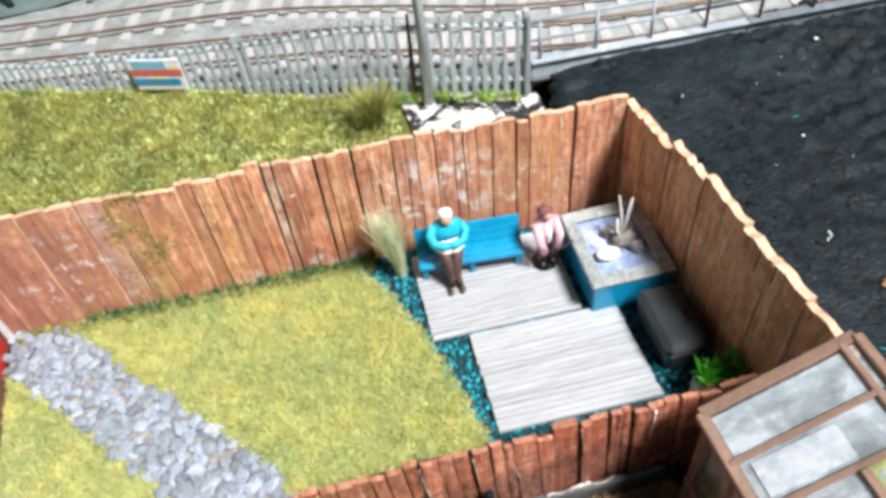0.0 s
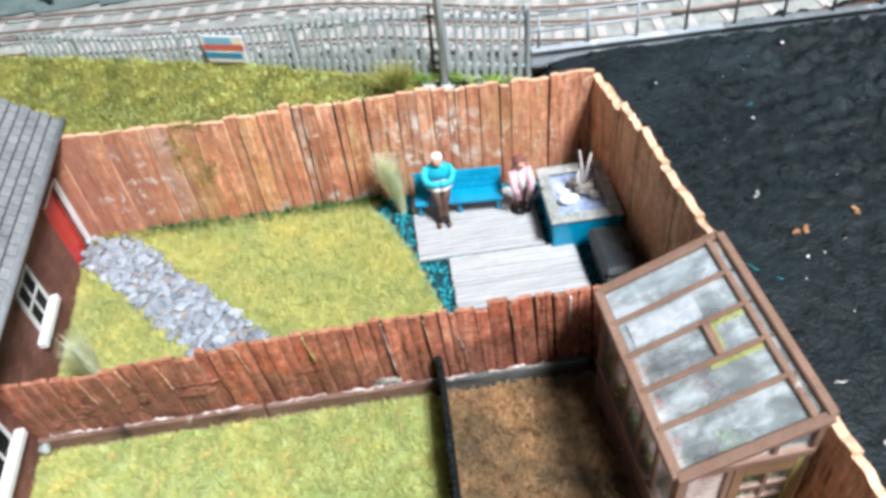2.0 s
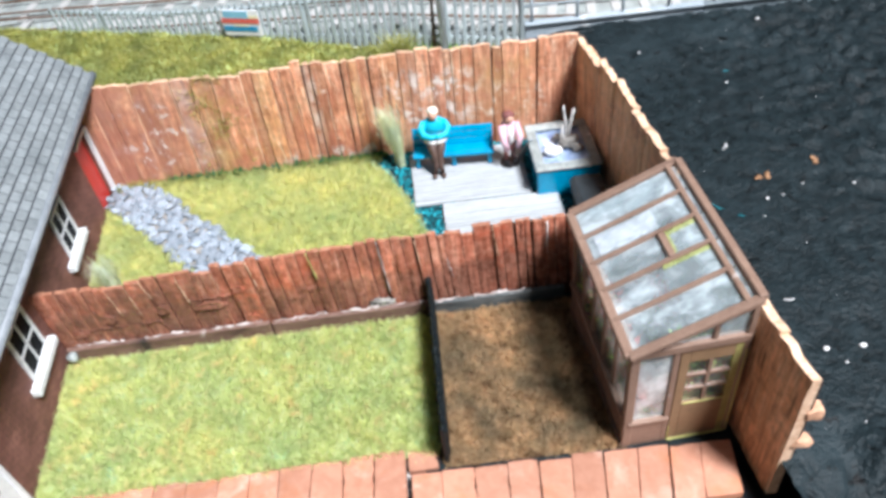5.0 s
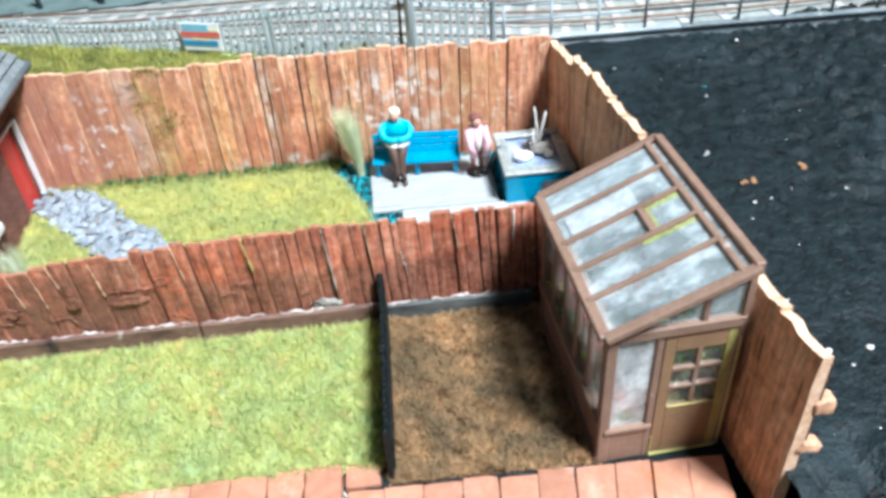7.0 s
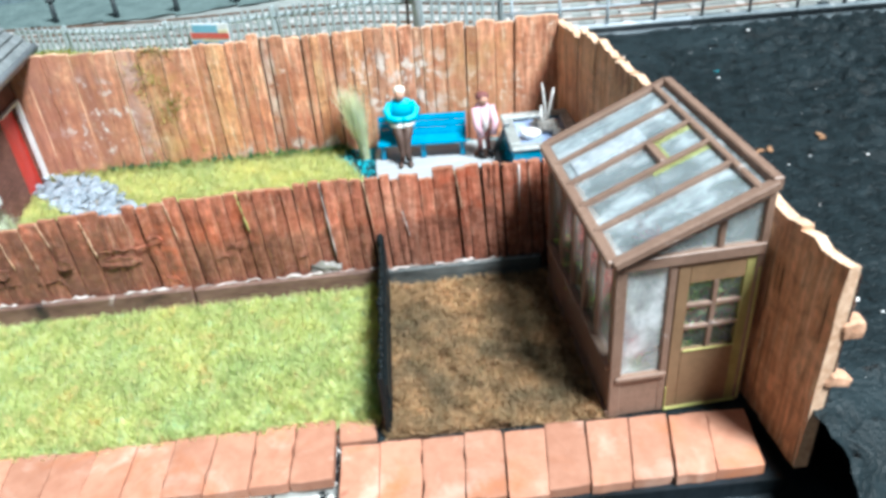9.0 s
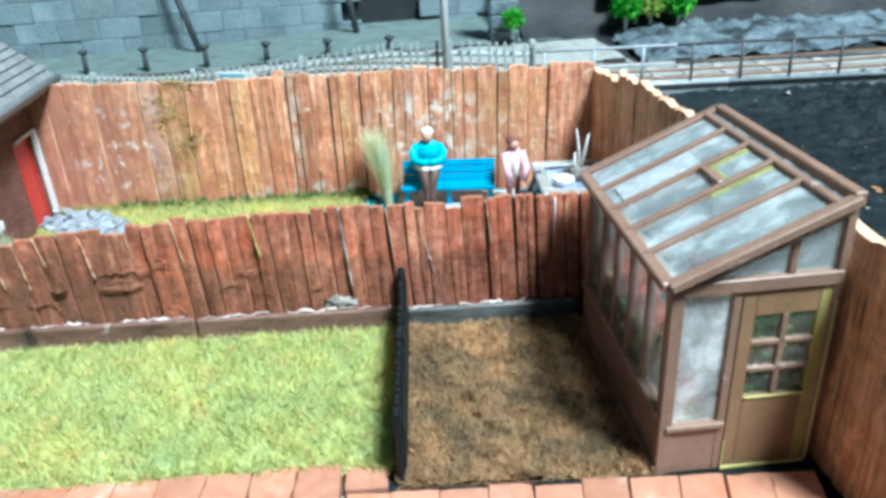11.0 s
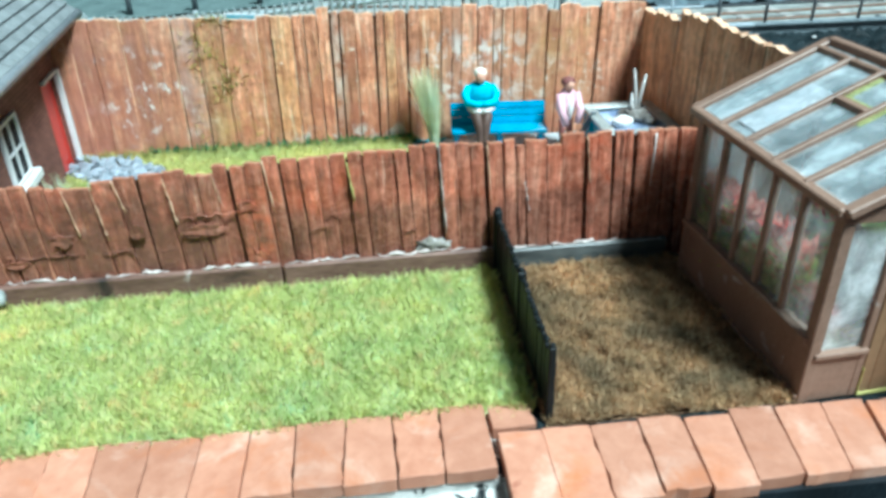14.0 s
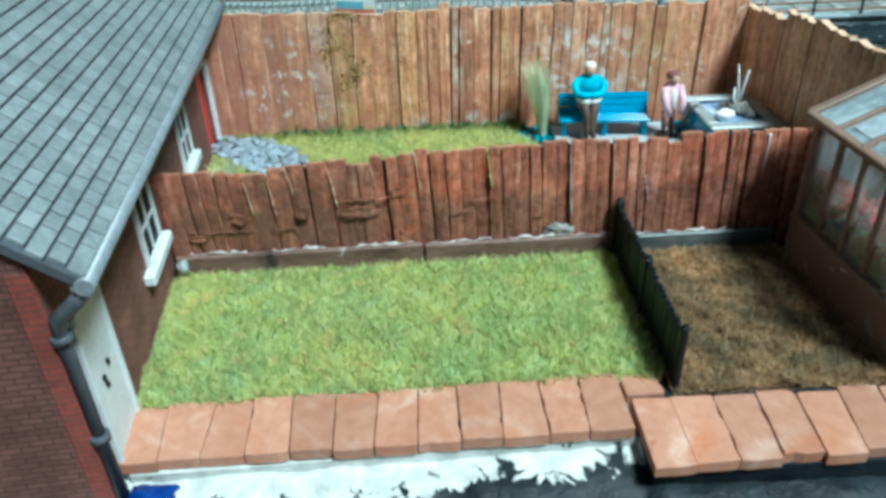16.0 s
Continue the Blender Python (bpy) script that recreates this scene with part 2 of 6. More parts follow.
M_FENCE = wood("orange_stained_wood", (0.33, 0.125, 0.066), (0.62, 0.305, 0.188), (0.80, 0.54, 0.38), 0.6,
               stains=(((0.44, 0.15, 0.09), 0.7, 0.50, 0.86), ((0.58, 0.345, 0.13), 0.8, 0.60, 0.78), ((0.84, 0.72, 0.60), 4.5, 0.63, 0.69)),
               tones=((0.86, 0.72, 0.66), (1.10, 1.06, 0.98), (0.98, 0.88, 0.82), (1.12, 1.14, 0.92), (0.90, 0.80, 0.76), (1.06, 1.0, 0.92)),
               white=((-1.6, 3.3, -1.0, 4.4, 0.30, 0.62, (0.43, 0.18, 0.13)), (9.0, 14.6, -1.0, 2.2, 0.36, 0.70, (0.46, 0.17, 0.11)), (5.4, 9.2, -0.8, 1.6, 0.34, 0.66, (0.42, 0.14, 0.09)),
                      (10.4, 13.6, 0.2, 3.4, 0.42, 0.72, (0.60, 0.37, 0.15)), (3.0, 5.4, -0.4, 3.2, 0.48, 0.74, (0.60, 0.37, 0.13)),
                      (8.4, 11.8, 0.6, 3.0, 0.50, 0.56, (0.80, 0.70, 0.63)), (11.2, 13.9, 0.2, 2.2, 0.53, 0.60, (0.80, 0.68, 0.56)), (2.75, 3.5, -0.3, 4.0, 0.40, 0.64, (0.62, 0.44, 0.40)), (0.5, 3.8, 0.2, 3.0, 0.55, 0.60, (0.84, 0.76, 0.70)), (6.55, 6.95, 0.4, 3.6, 0.42, 0.60, (0.78, 0.64, 0.54)),
                      (5.0, 9.0, -0.3, 0.6, 0.50, 0.58, (0.66, 0.60, 0.54))))
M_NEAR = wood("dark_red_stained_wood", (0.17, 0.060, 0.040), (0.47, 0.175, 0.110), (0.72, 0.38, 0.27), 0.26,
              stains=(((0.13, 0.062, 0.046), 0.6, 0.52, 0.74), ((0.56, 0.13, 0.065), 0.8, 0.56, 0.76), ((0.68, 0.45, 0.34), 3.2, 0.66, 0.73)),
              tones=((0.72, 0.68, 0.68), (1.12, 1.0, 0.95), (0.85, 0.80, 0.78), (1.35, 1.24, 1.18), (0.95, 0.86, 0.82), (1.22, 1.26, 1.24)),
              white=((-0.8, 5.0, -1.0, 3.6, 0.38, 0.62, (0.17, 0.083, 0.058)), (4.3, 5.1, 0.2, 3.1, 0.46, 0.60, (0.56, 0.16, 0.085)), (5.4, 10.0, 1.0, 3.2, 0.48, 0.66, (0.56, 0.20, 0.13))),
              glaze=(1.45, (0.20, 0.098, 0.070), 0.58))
# dark brown that stands in for the shade between fence boards
M_GAPSHADE = surf("dark_brown_gap_shade", (0.03, 0.016, 0.012), (0.08, 0.04, 0.03), 2, 9, rough=0.8)
M_RIGHT = wood("brown_stained_wood", (0.36, 0.165, 0.085), (0.66, 0.35, 0.195), (0.82, 0.54, 0.34), 0.65, vary=0.14, tones=((0.95, 0.92, 0.88), (1.05, 1.04, 1.0)), streaks=0.8)
M_END = surf("cut_wood_end", (0.52, 0.29, 0.17), (0.82, 0.60, 0.43), 3, 12, rough=0.8, bump=0.4, vary=0.12)
M_RAILEND = surf("broken_wood_end", (0.40, 0.20, 0.115), (0.68, 0.42, 0.28), 3, 12, rough=0.8, bump=0.5)
M_NEAREND = surf("red_cut_wood_end", (0.24, 0.08, 0.045), (0.52, 0.26, 0.16), 3, 12, rough=0.8, bump=0.4, vary=0.12)
M_SKIRT = surf("grey_brown_skirting", (0.07, 0.036, 0.028), (0.28, 0.17, 0.135), 1.2, 9, (0.5, 2, 3), 0.55, bump=0.5,
               stains=(((0.42, 0.36, 0.33), 2.5, 0.64, 0.72), ((0.02, 0.018, 0.02), 0.8, 0.60, 0.72)))
M_SKIRTGREY = surf("blue_grey_skirting", (0.03, 0.036, 0.038), (0.15, 0.165, 0.165), 1.2, 9, (0.5, 2, 3), 0.4, bump=0.5,
                   stains=(((0.50, 0.52, 0.52), 2.5, 0.66, 0.74),))
M_SKIRTGLUE = surf("dried_glue", (0.30, 0.24, 0.22), (0.74, 0.68, 0.65), 3, 12, rough=0.3, bump=0.3)
M_BRICKRED = bricks("bright_red_brick", (0.42, 0.10, 0.075), (0.32, 0.085, 0.065), (0.20, 0.09, 0.075))
M_BRICK = bricks("red_brown_brick", (0.19, 0.085, 0.068), (0.27, 0.125, 0.10), (0.11, 0.055, 0.045))
M_SLATE = surf("grey_slate", (0.15, 0.172, 0.182), (0.275, 0.302, 0.313), 1.5, 12, rough=0.6, bump=0.35, vary=0.14, island=0.12, shift=True,
               stains=(((0.36, 0.38, 0.38), 4.0, 0.72, 0.8),))
M_LEAD = surf("grey_gutter_plastic", (0.16, 0.18, 0.20), (0.30, 0.33, 0.36), 2, 10, rough=0.4, bump=0.15)
M_PIPE = surf("dark_grey_downpipe", (0.05, 0.055, 0.065), (0.11, 0.12, 0.14), 2, 10, rough=0.4, bump=0.1)
M_WHITE = surf("white_paint", (0.55, 0.58, 0.60), (0.74, 0.76, 0.77), 2, 10, rough=0.45, bump=0.12)
M_RED = surf("red_door_paint", (0.42, 0.025, 0.018), (0.58, 0.045, 0.03), 2, 10, rough=0.35, bump=0.08)
M_BLACKGLASS = surf("dark_window", (0.005, 0.006, 0.008), (0.012, 0.014, 0.017), 1, 5, rough=0.4, spec=0.03, bump=0.0)
M_COPING = surf("terracotta_tile", (0.37, 0.162, 0.100), (0.52, 0.27, 0.182), 0.9, 4.5, rough=0.7, bump=0.18, vary=0.17, shift=True,
                stains=(((0.57, 0.36, 0.275), 1.1, 0.54, 0.70), ((0.45, 0.17, 0.08), 0.9, 0.55, 0.72), ((0.30, 0.11, 0.07), 1.6, 0.66, 0.76), ((0.10, 0.04, 0.03), 7.0, 0.74, 0.80)))
M_BLACKFENCE = surf("black_gloss_paint", (0.004, 0.006, 0.007), (0.013, 0.018, 0.020), 4, 18, rough=0.45, spec=0.12, bump=0.35,
                    stains=(((0.10, 0.12, 0.12), 9.0, 0.72, 0.8),))
M_FRAME = surf("brown_plastic_frame", (0.18, 0.112, 0.082), (0.275, 0.183, 0.138), 1.5, 12, rough=0.38, bump=0.12,
               stains=(((0.42, 0.33, 0.28), 6.0, 0.74, 0.82), ((0.50, 0.44, 0.41), 1.7, 0.64, 0.74)))
M_DOOR = surf("tan_brown_door_plastic", (0.19, 0.118, 0.066), (0.29, 0.185, 0.105), 1.2, 9, rough=0.42, bump=0.12,
              stains=(((0.42, 0.36, 0.20), 3.0, 0.72, 0.82),))
M_YELLOW = surf("yellow_green_plastic_edge", (0.46, 0.44, 0.13), (0.66, 0.65, 0.26), 3, 12, rough=0.35, bump=0.1)
M_GLASS, M_GLASSWALL = glass("hazy_roof_glazing", 0.33, (0.86, 0.94, 0.96), (0.76, 0.87, 0.93)), glass("hazy_wall_glazing", 0.20, dust=(0.88, 0.86, 0.72))
M_PALEBACK = surf("pale_blue_grey_board", (0.66, 0.71, 0.73), (0.82, 0.86, 0.88), 1.0, 6, rough=0.5, bump=0.1)
# milky pane, whitened further to imitate a bright reflection on it
M_MILKYSHEEN = glass("milky_pane_painted_sheen", 0.42, dust=(0.90, 0.95, 0.98))
M_OLIVE = surf("olive_brown_door_edge", (0.26, 0.23, 0.075), (0.42, 0.39, 0.15), 1.5, 9, rough=0.42, bump=0.12)
M_CLOUDED = glass("clouded_roof_glazing", 0.50, (0.86, 0.94, 0.96), (0.74, 0.84, 0.90))
M_GLASSDOOR = glass("clear_door_glazing", 0.09, dust=(0.86, 0.90, 0.84))
M_FILM = glass("whitish_film", 0.75, dust=(0.74, 0.80, 0.86))
M_YELLOWFILM = glass("yellow_green_film", 0.48, (0.95, 0.97, 0.68), (0.66, 0.68, 0.36))
M_TEALPAINT = surf("teal_gloss_paint", (0.0, 0.19, 0.36), (0.006, 0.33, 0.56), 2.5, 14, rough=0.16, spec=0.6, bump=0.4, depth=0.03)
M_TEALCHIP = surf("teal_chippings", (0.0, 0.10, 0.14), (0.03, 0.42, 0.50), 3, 12, rough=0.5, bump=0.3, island=0.6)
M_TEALBED = surf("dark_teal_bed", (0.002, 0.015, 0.02), (0.006, 0.06, 0.075), 3, 14, rough=0.7, bump=0.5)
M_DECK = surf("weathered_white_decking", (0.27, 0.29, 0.305), (0.51, 0.54, 0.56), 1.4, 9, (0.35, 6, 3), 0.7, bump=0.5, vary=0.07, shift=True,
              stains=(((0.30, 0.30, 0.31), 3.0, 0.72, 0.82),))
M_RIM = surf("weathered_grey_rim", (0.13, 0.155, 0.155), (0.46, 0.50, 0.49), 2.2, 12, rough=0.3, bump=0.5,
             stains=(((0.85, 0.85, 0.82), 4.0, 0.62, 0.7),))
M_WATER = surf("varnished_pond_water", (0.14, 0.22, 0.42), (0.50, 0.60, 0.76), 1.4, 6, rough=0.06, spec=0.7, bump=0.25,
               stains=(((0.72, 0.76, 0.82), 1.2, 0.56, 0.68), ((0.05, 0.09, 0.30), 1.0, 0.60, 0.70)))
M_ORNWHITE = surf("white_plaster", (0.7, 0.7, 0.68), (0.85, 0.85, 0.83), 2, 9, rough=0.4, bump=0.2)
M_TWIG = surf("pale_clear_resin", (0.42, 0.42, 0.42), (0.66, 0.65, 0.63), 2, 9, rough=0.2, bump=0.3)
M_ROCK = surf("grey_rockwork", (0.14, 0.13, 0.12), (0.42, 0.40, 0.37), 2.5, 10, rough=0.6, bump=0.6)
M_BIN = surf("charcoal_plastic", (0.022, 0.029, 0.034), (0.05, 0.062, 0.07), 1.5, 9, rough=0.38, bump=0.25)
M_POT = surf("off_white_pot", (0.5, 0.49, 0.46), (0.7, 0.69, 0.66), 2, 9, rough=0.6, bump=0.2)
M_LEAF = blades("bright_green_leaves", ((0.05, 0.34, 0.03), (0.10, 0.52, 0.05), (0.20, 0.62, 0.09)))
M_WEED = blades("weed_leaves", ((0.03, 0.12, 0.08), (0.07, 0.24, 0.11), (0.20, 0.36, 0.10), (0.03, 0.17, 0.17)))
M_ORANGE = surf("orange_petals", (0.55, 0.10, 0.02), (0.75, 0.18, 0.04), 3, 9, rough=0.6)
M_FLOWER = blades("red_pink_petals", ((0.74, 0.06, 0.05), (0.82, 0.20, 0.17), (0.85, 0.46, 0.42)))
M_GREENHOUSE_LEAF = blades("greenhouse_foliage", ((0.22, 0.46, 0.08), (0.46, 0.68, 0.16), (0.76, 0.80, 0.34)))
M_LAWN = blades("front_lawn_fibres", ((0.86, 0.54, 0.29), (0.86, 0.73, 0.40), (0.84, 0.81, 0.45), (0.66, 0.71, 0.35), (0.57, 0.66, 0.29), (0.72, 0.77, 0.39), (0.82, 0.82, 0.50), (0.56, 0.74, 0.46), (0.41, 0.68, 0.45)), 0.8, 0.92, 1.06, 0.7, 0.74)
M_LAWN2 = blades("back_lawn_fibres", ((0.68, 0.54, 0.26), (0.76, 0.72, 0.36), (0.76, 0.77, 0.40), (0.60, 0.65, 0.27), (0.78, 0.75, 0.42), (0.56, 0.65, 0.28), (0.42, 0.60, 0.34)), 0.8, 0.92, 1.08, 0.6, 0.74)
M_BANK = blades("bank_grass_fibres", ((0.22, 0.24, 0.06), (0.36, 0.37, 0.10), (0.54, 0.53, 0.18), (0.70, 0.66, 0.31), (0.21, 0.27, 0.07)))
M_TURF = surf("turf_mat", (0.40, 0.50, 0.19), (0.58, 0.68, 0.29), 2, 16, rough=0.9, bump=0.6)
M_SOIL = surf("brown_earth", (0.07, 0.036, 0.018), (0.27, 0.165, 0.09), 1.3, 13, rough=0.95, bump=0.8, depth=0.06)
M_SOILBIT = blades("brown_earth_fibres", ((0.12, 0.064, 0.033), (0.34, 0.215, 0.125), (0.55, 0.385, 0.245), (0.66, 0.485, 0.32), (0.48, 0.325, 0.2), (0.80, 0.62, 0.44)), 0.95, 0.56, 1.2, 1.0, 0.6)
M_PAMPAS = blades("dry_pampas_blades", ((0.62, 0.68, 0.40), (0.82, 0.85, 0.64), (0.90, 0.91, 0.79), (0.93, 0.94, 0.89)), 0.8, 0.95, 1.05)
M_STONE = surf("grey_slate_chippings", (0.145, 0.18, 0.22), (0.38, 0.43, 0.49), 4, 14, rough=0.7, bump=0.5, vary=0.3, shift=True)
M_TAR = surf("black_tarmac", (0.0036, 0.0058, 0.0068), (0.018, 0.029, 0.034), 2.6, 9, rough=0.46, spec=0.18, bump=1.0, depth=0.14,
             stains=(((0.023, 0.036, 0.042), 0.4, 0.48, 0.75), ((0.001, 0.0012, 0.0016), 3.0, 0.60, 0.66)))
M_BLUEBLOT = surf("dark_blue_paint", (0.005, 0.02, 0.12), (0.012, 0.05, 0.25), 3, 12, rough=0.25)
M_LITTER = surf("dry_leaf_brown", (0.20, 0.10, 0.05), (0.42, 0.24, 0.13), 4, 14, rough=0.9)
M_SPECK = surf("white_grit", (0.6, 0.6, 0.6), (0.85, 0.85, 0.85), 5, 12)
M_BALLAST = surf("pale_ballast", (0.21, 0.24, 0.236), (0.44, 0.475, 0.462), 3.0, 16, rough=0.9, bump=0.9, depth=0.06,
                 stains=(((0.22, 0.225, 0.215), 0.8, 0.50, 0.68), ((0.30, 0.34, 0.12), 0.9, 0.70, 0.76)))
M_DIRT = surf("grey_green_dirt", (0.072, 0.112, 0.114), (0.18, 0.25, 0.245), 1.2, 9, rough=0.9, bump=0.6)
M_RAIL = surf("rusty_rail", (0.10, 0.055, 0.035), (0.24, 0.14, 0.09), 2, 10, rough=0.5, metal=0.3, bump=0.2)
M_SLEEPER = surf("grey_sleeper", (0.34, 0.34, 0.33), (0.56, 0.56, 0.55), 2, 10, rough=0.85, bump=0.4)
M_GALV = surf("galvanised_grey", (0.31, 0.375, 0.395), (0.48, 0.545, 0.56), 2, 10, rough=0.5, bump=0.15, vary=0.08)
M_RUST = surf("rusty_paling", (0.10, 0.07, 0.055), (0.20, 0.14, 0.11), 3, 12, rough=0.8)
M_POLE = surf("pale_grey_pole", (0.42, 0.46, 0.48), (0.56, 0.60, 0.62), 1.5, 8, rough=0.5, bump=0.1)
M_GIRDER = surf("blue_grey_girder", (0.24, 0.30, 0.35), (0.48, 0.54, 0.58), 0.9, 8, rough=0.5, bump=0.3,
                stains=(((0.75, 0.78, 0.78), 0.8, 0.62, 0.72),))
M_GIRDERDARK = surf("dark_blue_grey_girder", (0.09, 0.12, 0.14), (0.26, 0.31, 0.335), 0.7, 8, rough=0.5, bump=0.3,
                    stains=(((0.60, 0.64, 0.64), 0.8, 0.64, 0.74),))
M_DARKSTEEL = surf("dark_steel", (0.05, 0.06, 0.07), (0.12, 0.135, 0.15), 1.5, 9, rough=0.5, bump=0.2)
M_BLACKPOST = surf("black_post_paint", (0.020, 0.030, 0.035), (0.055, 0.070, 0.078), 2.0, 9, rough=0.6, bump=0.3)
M_CONCRETE = surf("blue_grey_stone_wall", (0.10, 0.15, 0.175), (0.23, 0.31, 0.345), 0.5, 6, rough=0.85, bump=0.5, vary=0.14, shift=True)
M_DARKROCK = surf("dark_rock_bank", (0.006, 0.009, 0.011), (0.028, 0.034, 0.039), 0.8, 6, rough=0.6, bump=0.8, depth=0.08)
M_WHITEROCK = surf("white_plaster_rock", (0.03, 0.05, 0.066), (0.22, 0.29, 0.335), 1.1, 7, rough=0.4, bump=0.7, depth=0.08,
                   stains=(((0.03, 0.04, 0.05), 0.8, 0.50, 0.60),))
M_PLASTERPATCH = surf("white_plaster_patch", (0.02, 0.022, 0.026), (0.03, 0.03, 0.034), 2, 9, rough=0.6, bump=0.6,
                      stains=(((0.75, 0.74, 0.72), 1.4, 0.44, 0.50),))
M_PLY = surf("plywood_baseboard", (0.30, 0.21, 0.12), (0.42, 0.31, 0.19), 0.05, 0.6, (0.1, 1, 1), 0.7, bump=0.1)
M_SIGNWHITE = surf("sign_white", (0.70, 0.72, 0.74), (0.82, 0.83, 0.84), 3, 9)
M_SIGNBLUE = surf("sign_blue", (0.02, 0.22, 0.42), (0.04, 0.32, 0.55), 3, 9)
M_SIGNYELLOW = surf("sign_cream", (0.70, 0.64, 0.40), (0.80, 0.75, 0.52), 3, 9)
M_SIGNRED = surf("sign_red", (0.62, 0.10, 0.08), (0.75, 0.18, 0.14), 3, 9)
M_SIGNSKY = surf("sign_light_blue", (0.18, 0.45, 0.62), (0.28, 0.56, 0.72), 3, 9)
M_SKIN = surf("painted_flesh", (0.55, 0.30, 0.22), (0.66, 0.40, 0.30), 4, 12, bump=0.1)
M_HAIRWHITE = surf("painted_white_hair", (0.72, 0.68, 0.58), (0.82, 0.79, 0.70), 5, 14, bump=0.2)
M_HAIRBROWN = surf("painted_brown_hair", (0.14, 0.05, 0.05), (0.24, 0.09, 0.08), 5, 14, bump=0.2)
M_JUMPER = surf("turquoise_paint", (0.0, 0.36, 0.54), (0.02, 0.50, 0.68), 4, 12, rough=0.5, bump=0.2)
M_TROUSER = surf("brown_paint", (0.06, 0.035, 0.028), (0.12, 0.075, 0.06), 4, 12, rough=0.6, bump=0.2)
M_PINK = surf("pink_paint", (0.64, 0.36, 0.44), (0.80, 0.56, 0.63), 3, 12, rough=0.5, bump=0.25)
M_SHOE = surf("black_paint", (0.006, 0.006, 0.007), (0.015, 0.015, 0.017), 4, 12, rough=0.25)

# ---------------------------------------------------------------- building helpers


def box(bm, x0, x1, y0, y1, z0, z1, bevel=0.0, mat=0, turn=None):
    res = bmesh.ops.create_cube(bm, size=1.0)
    m = Matrix.LocRotScale(((x0 + x1) / 2, (y0 + y1) / 2, (z0 + z1) / 2), None, (x1 - x0, y1 - y0, z1 - z0))
    if turn is not None:
        m = turn @ m
    bmesh.ops.transform(bm, matrix=m, verts=res["verts"])
    faces = {f for v in res["verts"] for f in v.link_faces}
    if bevel:
        edges = list({e for f in faces for e in f.edges})
        out = bmesh.ops.bevel(bm, geom=edges, offset=bevel, segments=1, affect="EDGES")
        faces = {f for f in faces if f.is_valid} | set(out["faces"])
    for f in faces:
        f.material_index = mat
    return bm


def bar(bm, p, q, w, h, mat=0, bevel=0.0):
    """A straight bar of section w x h from p to q (h upward as far as can be)."""
    p, q = Vector(p), Vector(q)
    d = q - p
    rot = d.to_track_quat("X", "Z").to_matrix().to_4x4()
    return box(bm, 0, d.length, -w / 2, w / 2, -h / 2, h / 2, bevel, mat, Matrix.Translation(p) @ rot)


def tube(bm, points, radii, seg=8, mat=0):
    """A round tube through points."""
    rings = []
    for i, p in enumerate(points):
        a, b = Vector(points[max(i - 1, 0)]), Vector(points[min(i + 1, len(points) - 1)])
        rot = (b - a).to_track_quat("Z", "X").to_matrix()
        r = radii[i] if isinstance(radii, (list, tuple)) else radii
        rings.append([bm.verts.new(Vector(p) + rot @ Vector((r * math.cos(2 * math.pi * k / seg), r * math.sin(2 * math.pi * k / seg), 0))) for k in range(seg)])
    for r0, r1 in zip(rings, rings[1:]):
        for k in range(seg):
            f = bm.faces.new((r0[k], r0[(k + 1) % seg], r1[(k + 1) % seg], r1[k]))
            f.material_index, f.smooth = mat, True
    for ring, flip in ((rings[0], True), (rings[-1], False)):
        f = bm.faces.new(ring[::-1] if flip else ring)
        f.material_index = mat
    return bm


def blob(bm, at, size, mat=0, sub=2, rough=0.0, freq=1.0, turn=None):
    """A lumpy ball."""
    res = bmesh.ops.create_icosphere(bm, subdivisions=sub, radius=1.0)
    off = Vector((at[0] * 7.1, at[1] * 3.3, at[2] * 5.7))
    for v in res["verts"]:
        d = 1 + rough * noise.noise(v.co * freq + off)
        co = Vector((v.co.x * size[0], v.co.y * size[1], v.co.z * size[2])) * d
        v.co = (turn @ co if turn is not None else co) + Vector(at)
        for f in v.link_faces:
            f.material_index, f.smooth = mat, True
    return bm


def mesh_of(name, bm, mats):
    me = bpy.data.meshes.new(name)
    bmesh.ops.scale(bm, vec=(K, K, K), verts=bm.verts)
    bmesh.ops.recalc_face_normals(bm, faces=bm.faces)
    bm.to_mesh(me)
    bm.free()
    for m in mats if isinstance(mats, (list, tuple)) else (mats,):
        me.materials.append(m)
    return me


def part(name, bm, mats, parent, label=""):
    ob = new(name, mesh_of(name, bm, mats))
    ob.parent = parent
    return tagged(ob, label)


def thing(name, at, label, category, group="", rz=0.0):
    ob = new(name)
    ob.empty_display_size = 0.005
    ob.matrix_basis = pose(at[0] * K, at[1] * K, at[2] * K, 0, 0, rz)
    return tagged(ob, label, category, group)


def solid(name, bm, mats, label, category="", kind="", at=(0, 0, 0), rz=0.0):
    """A top-level thing that is one mesh."""
    ob = new(name, mesh_of(name, bm, mats))
    ob.matrix_basis = pose(at[0] * K, at[1] * K, at[2] * K, 0, 0, rz)
    return tagged(ob, label, category, "", kind)


def raw(name, verts, faces, mat, smooth=False):
    me = bpy.data.meshes.new(name)
    me.from_pydata([tuple(v) for v in (np.asarray(verts) * K).tolist()], [], faces)
    me.materials.append(mat)
    if smooth:
        me.polygons.foreach_set("use_smooth", [True] * len(me.polygons))
    me.update()
    return me


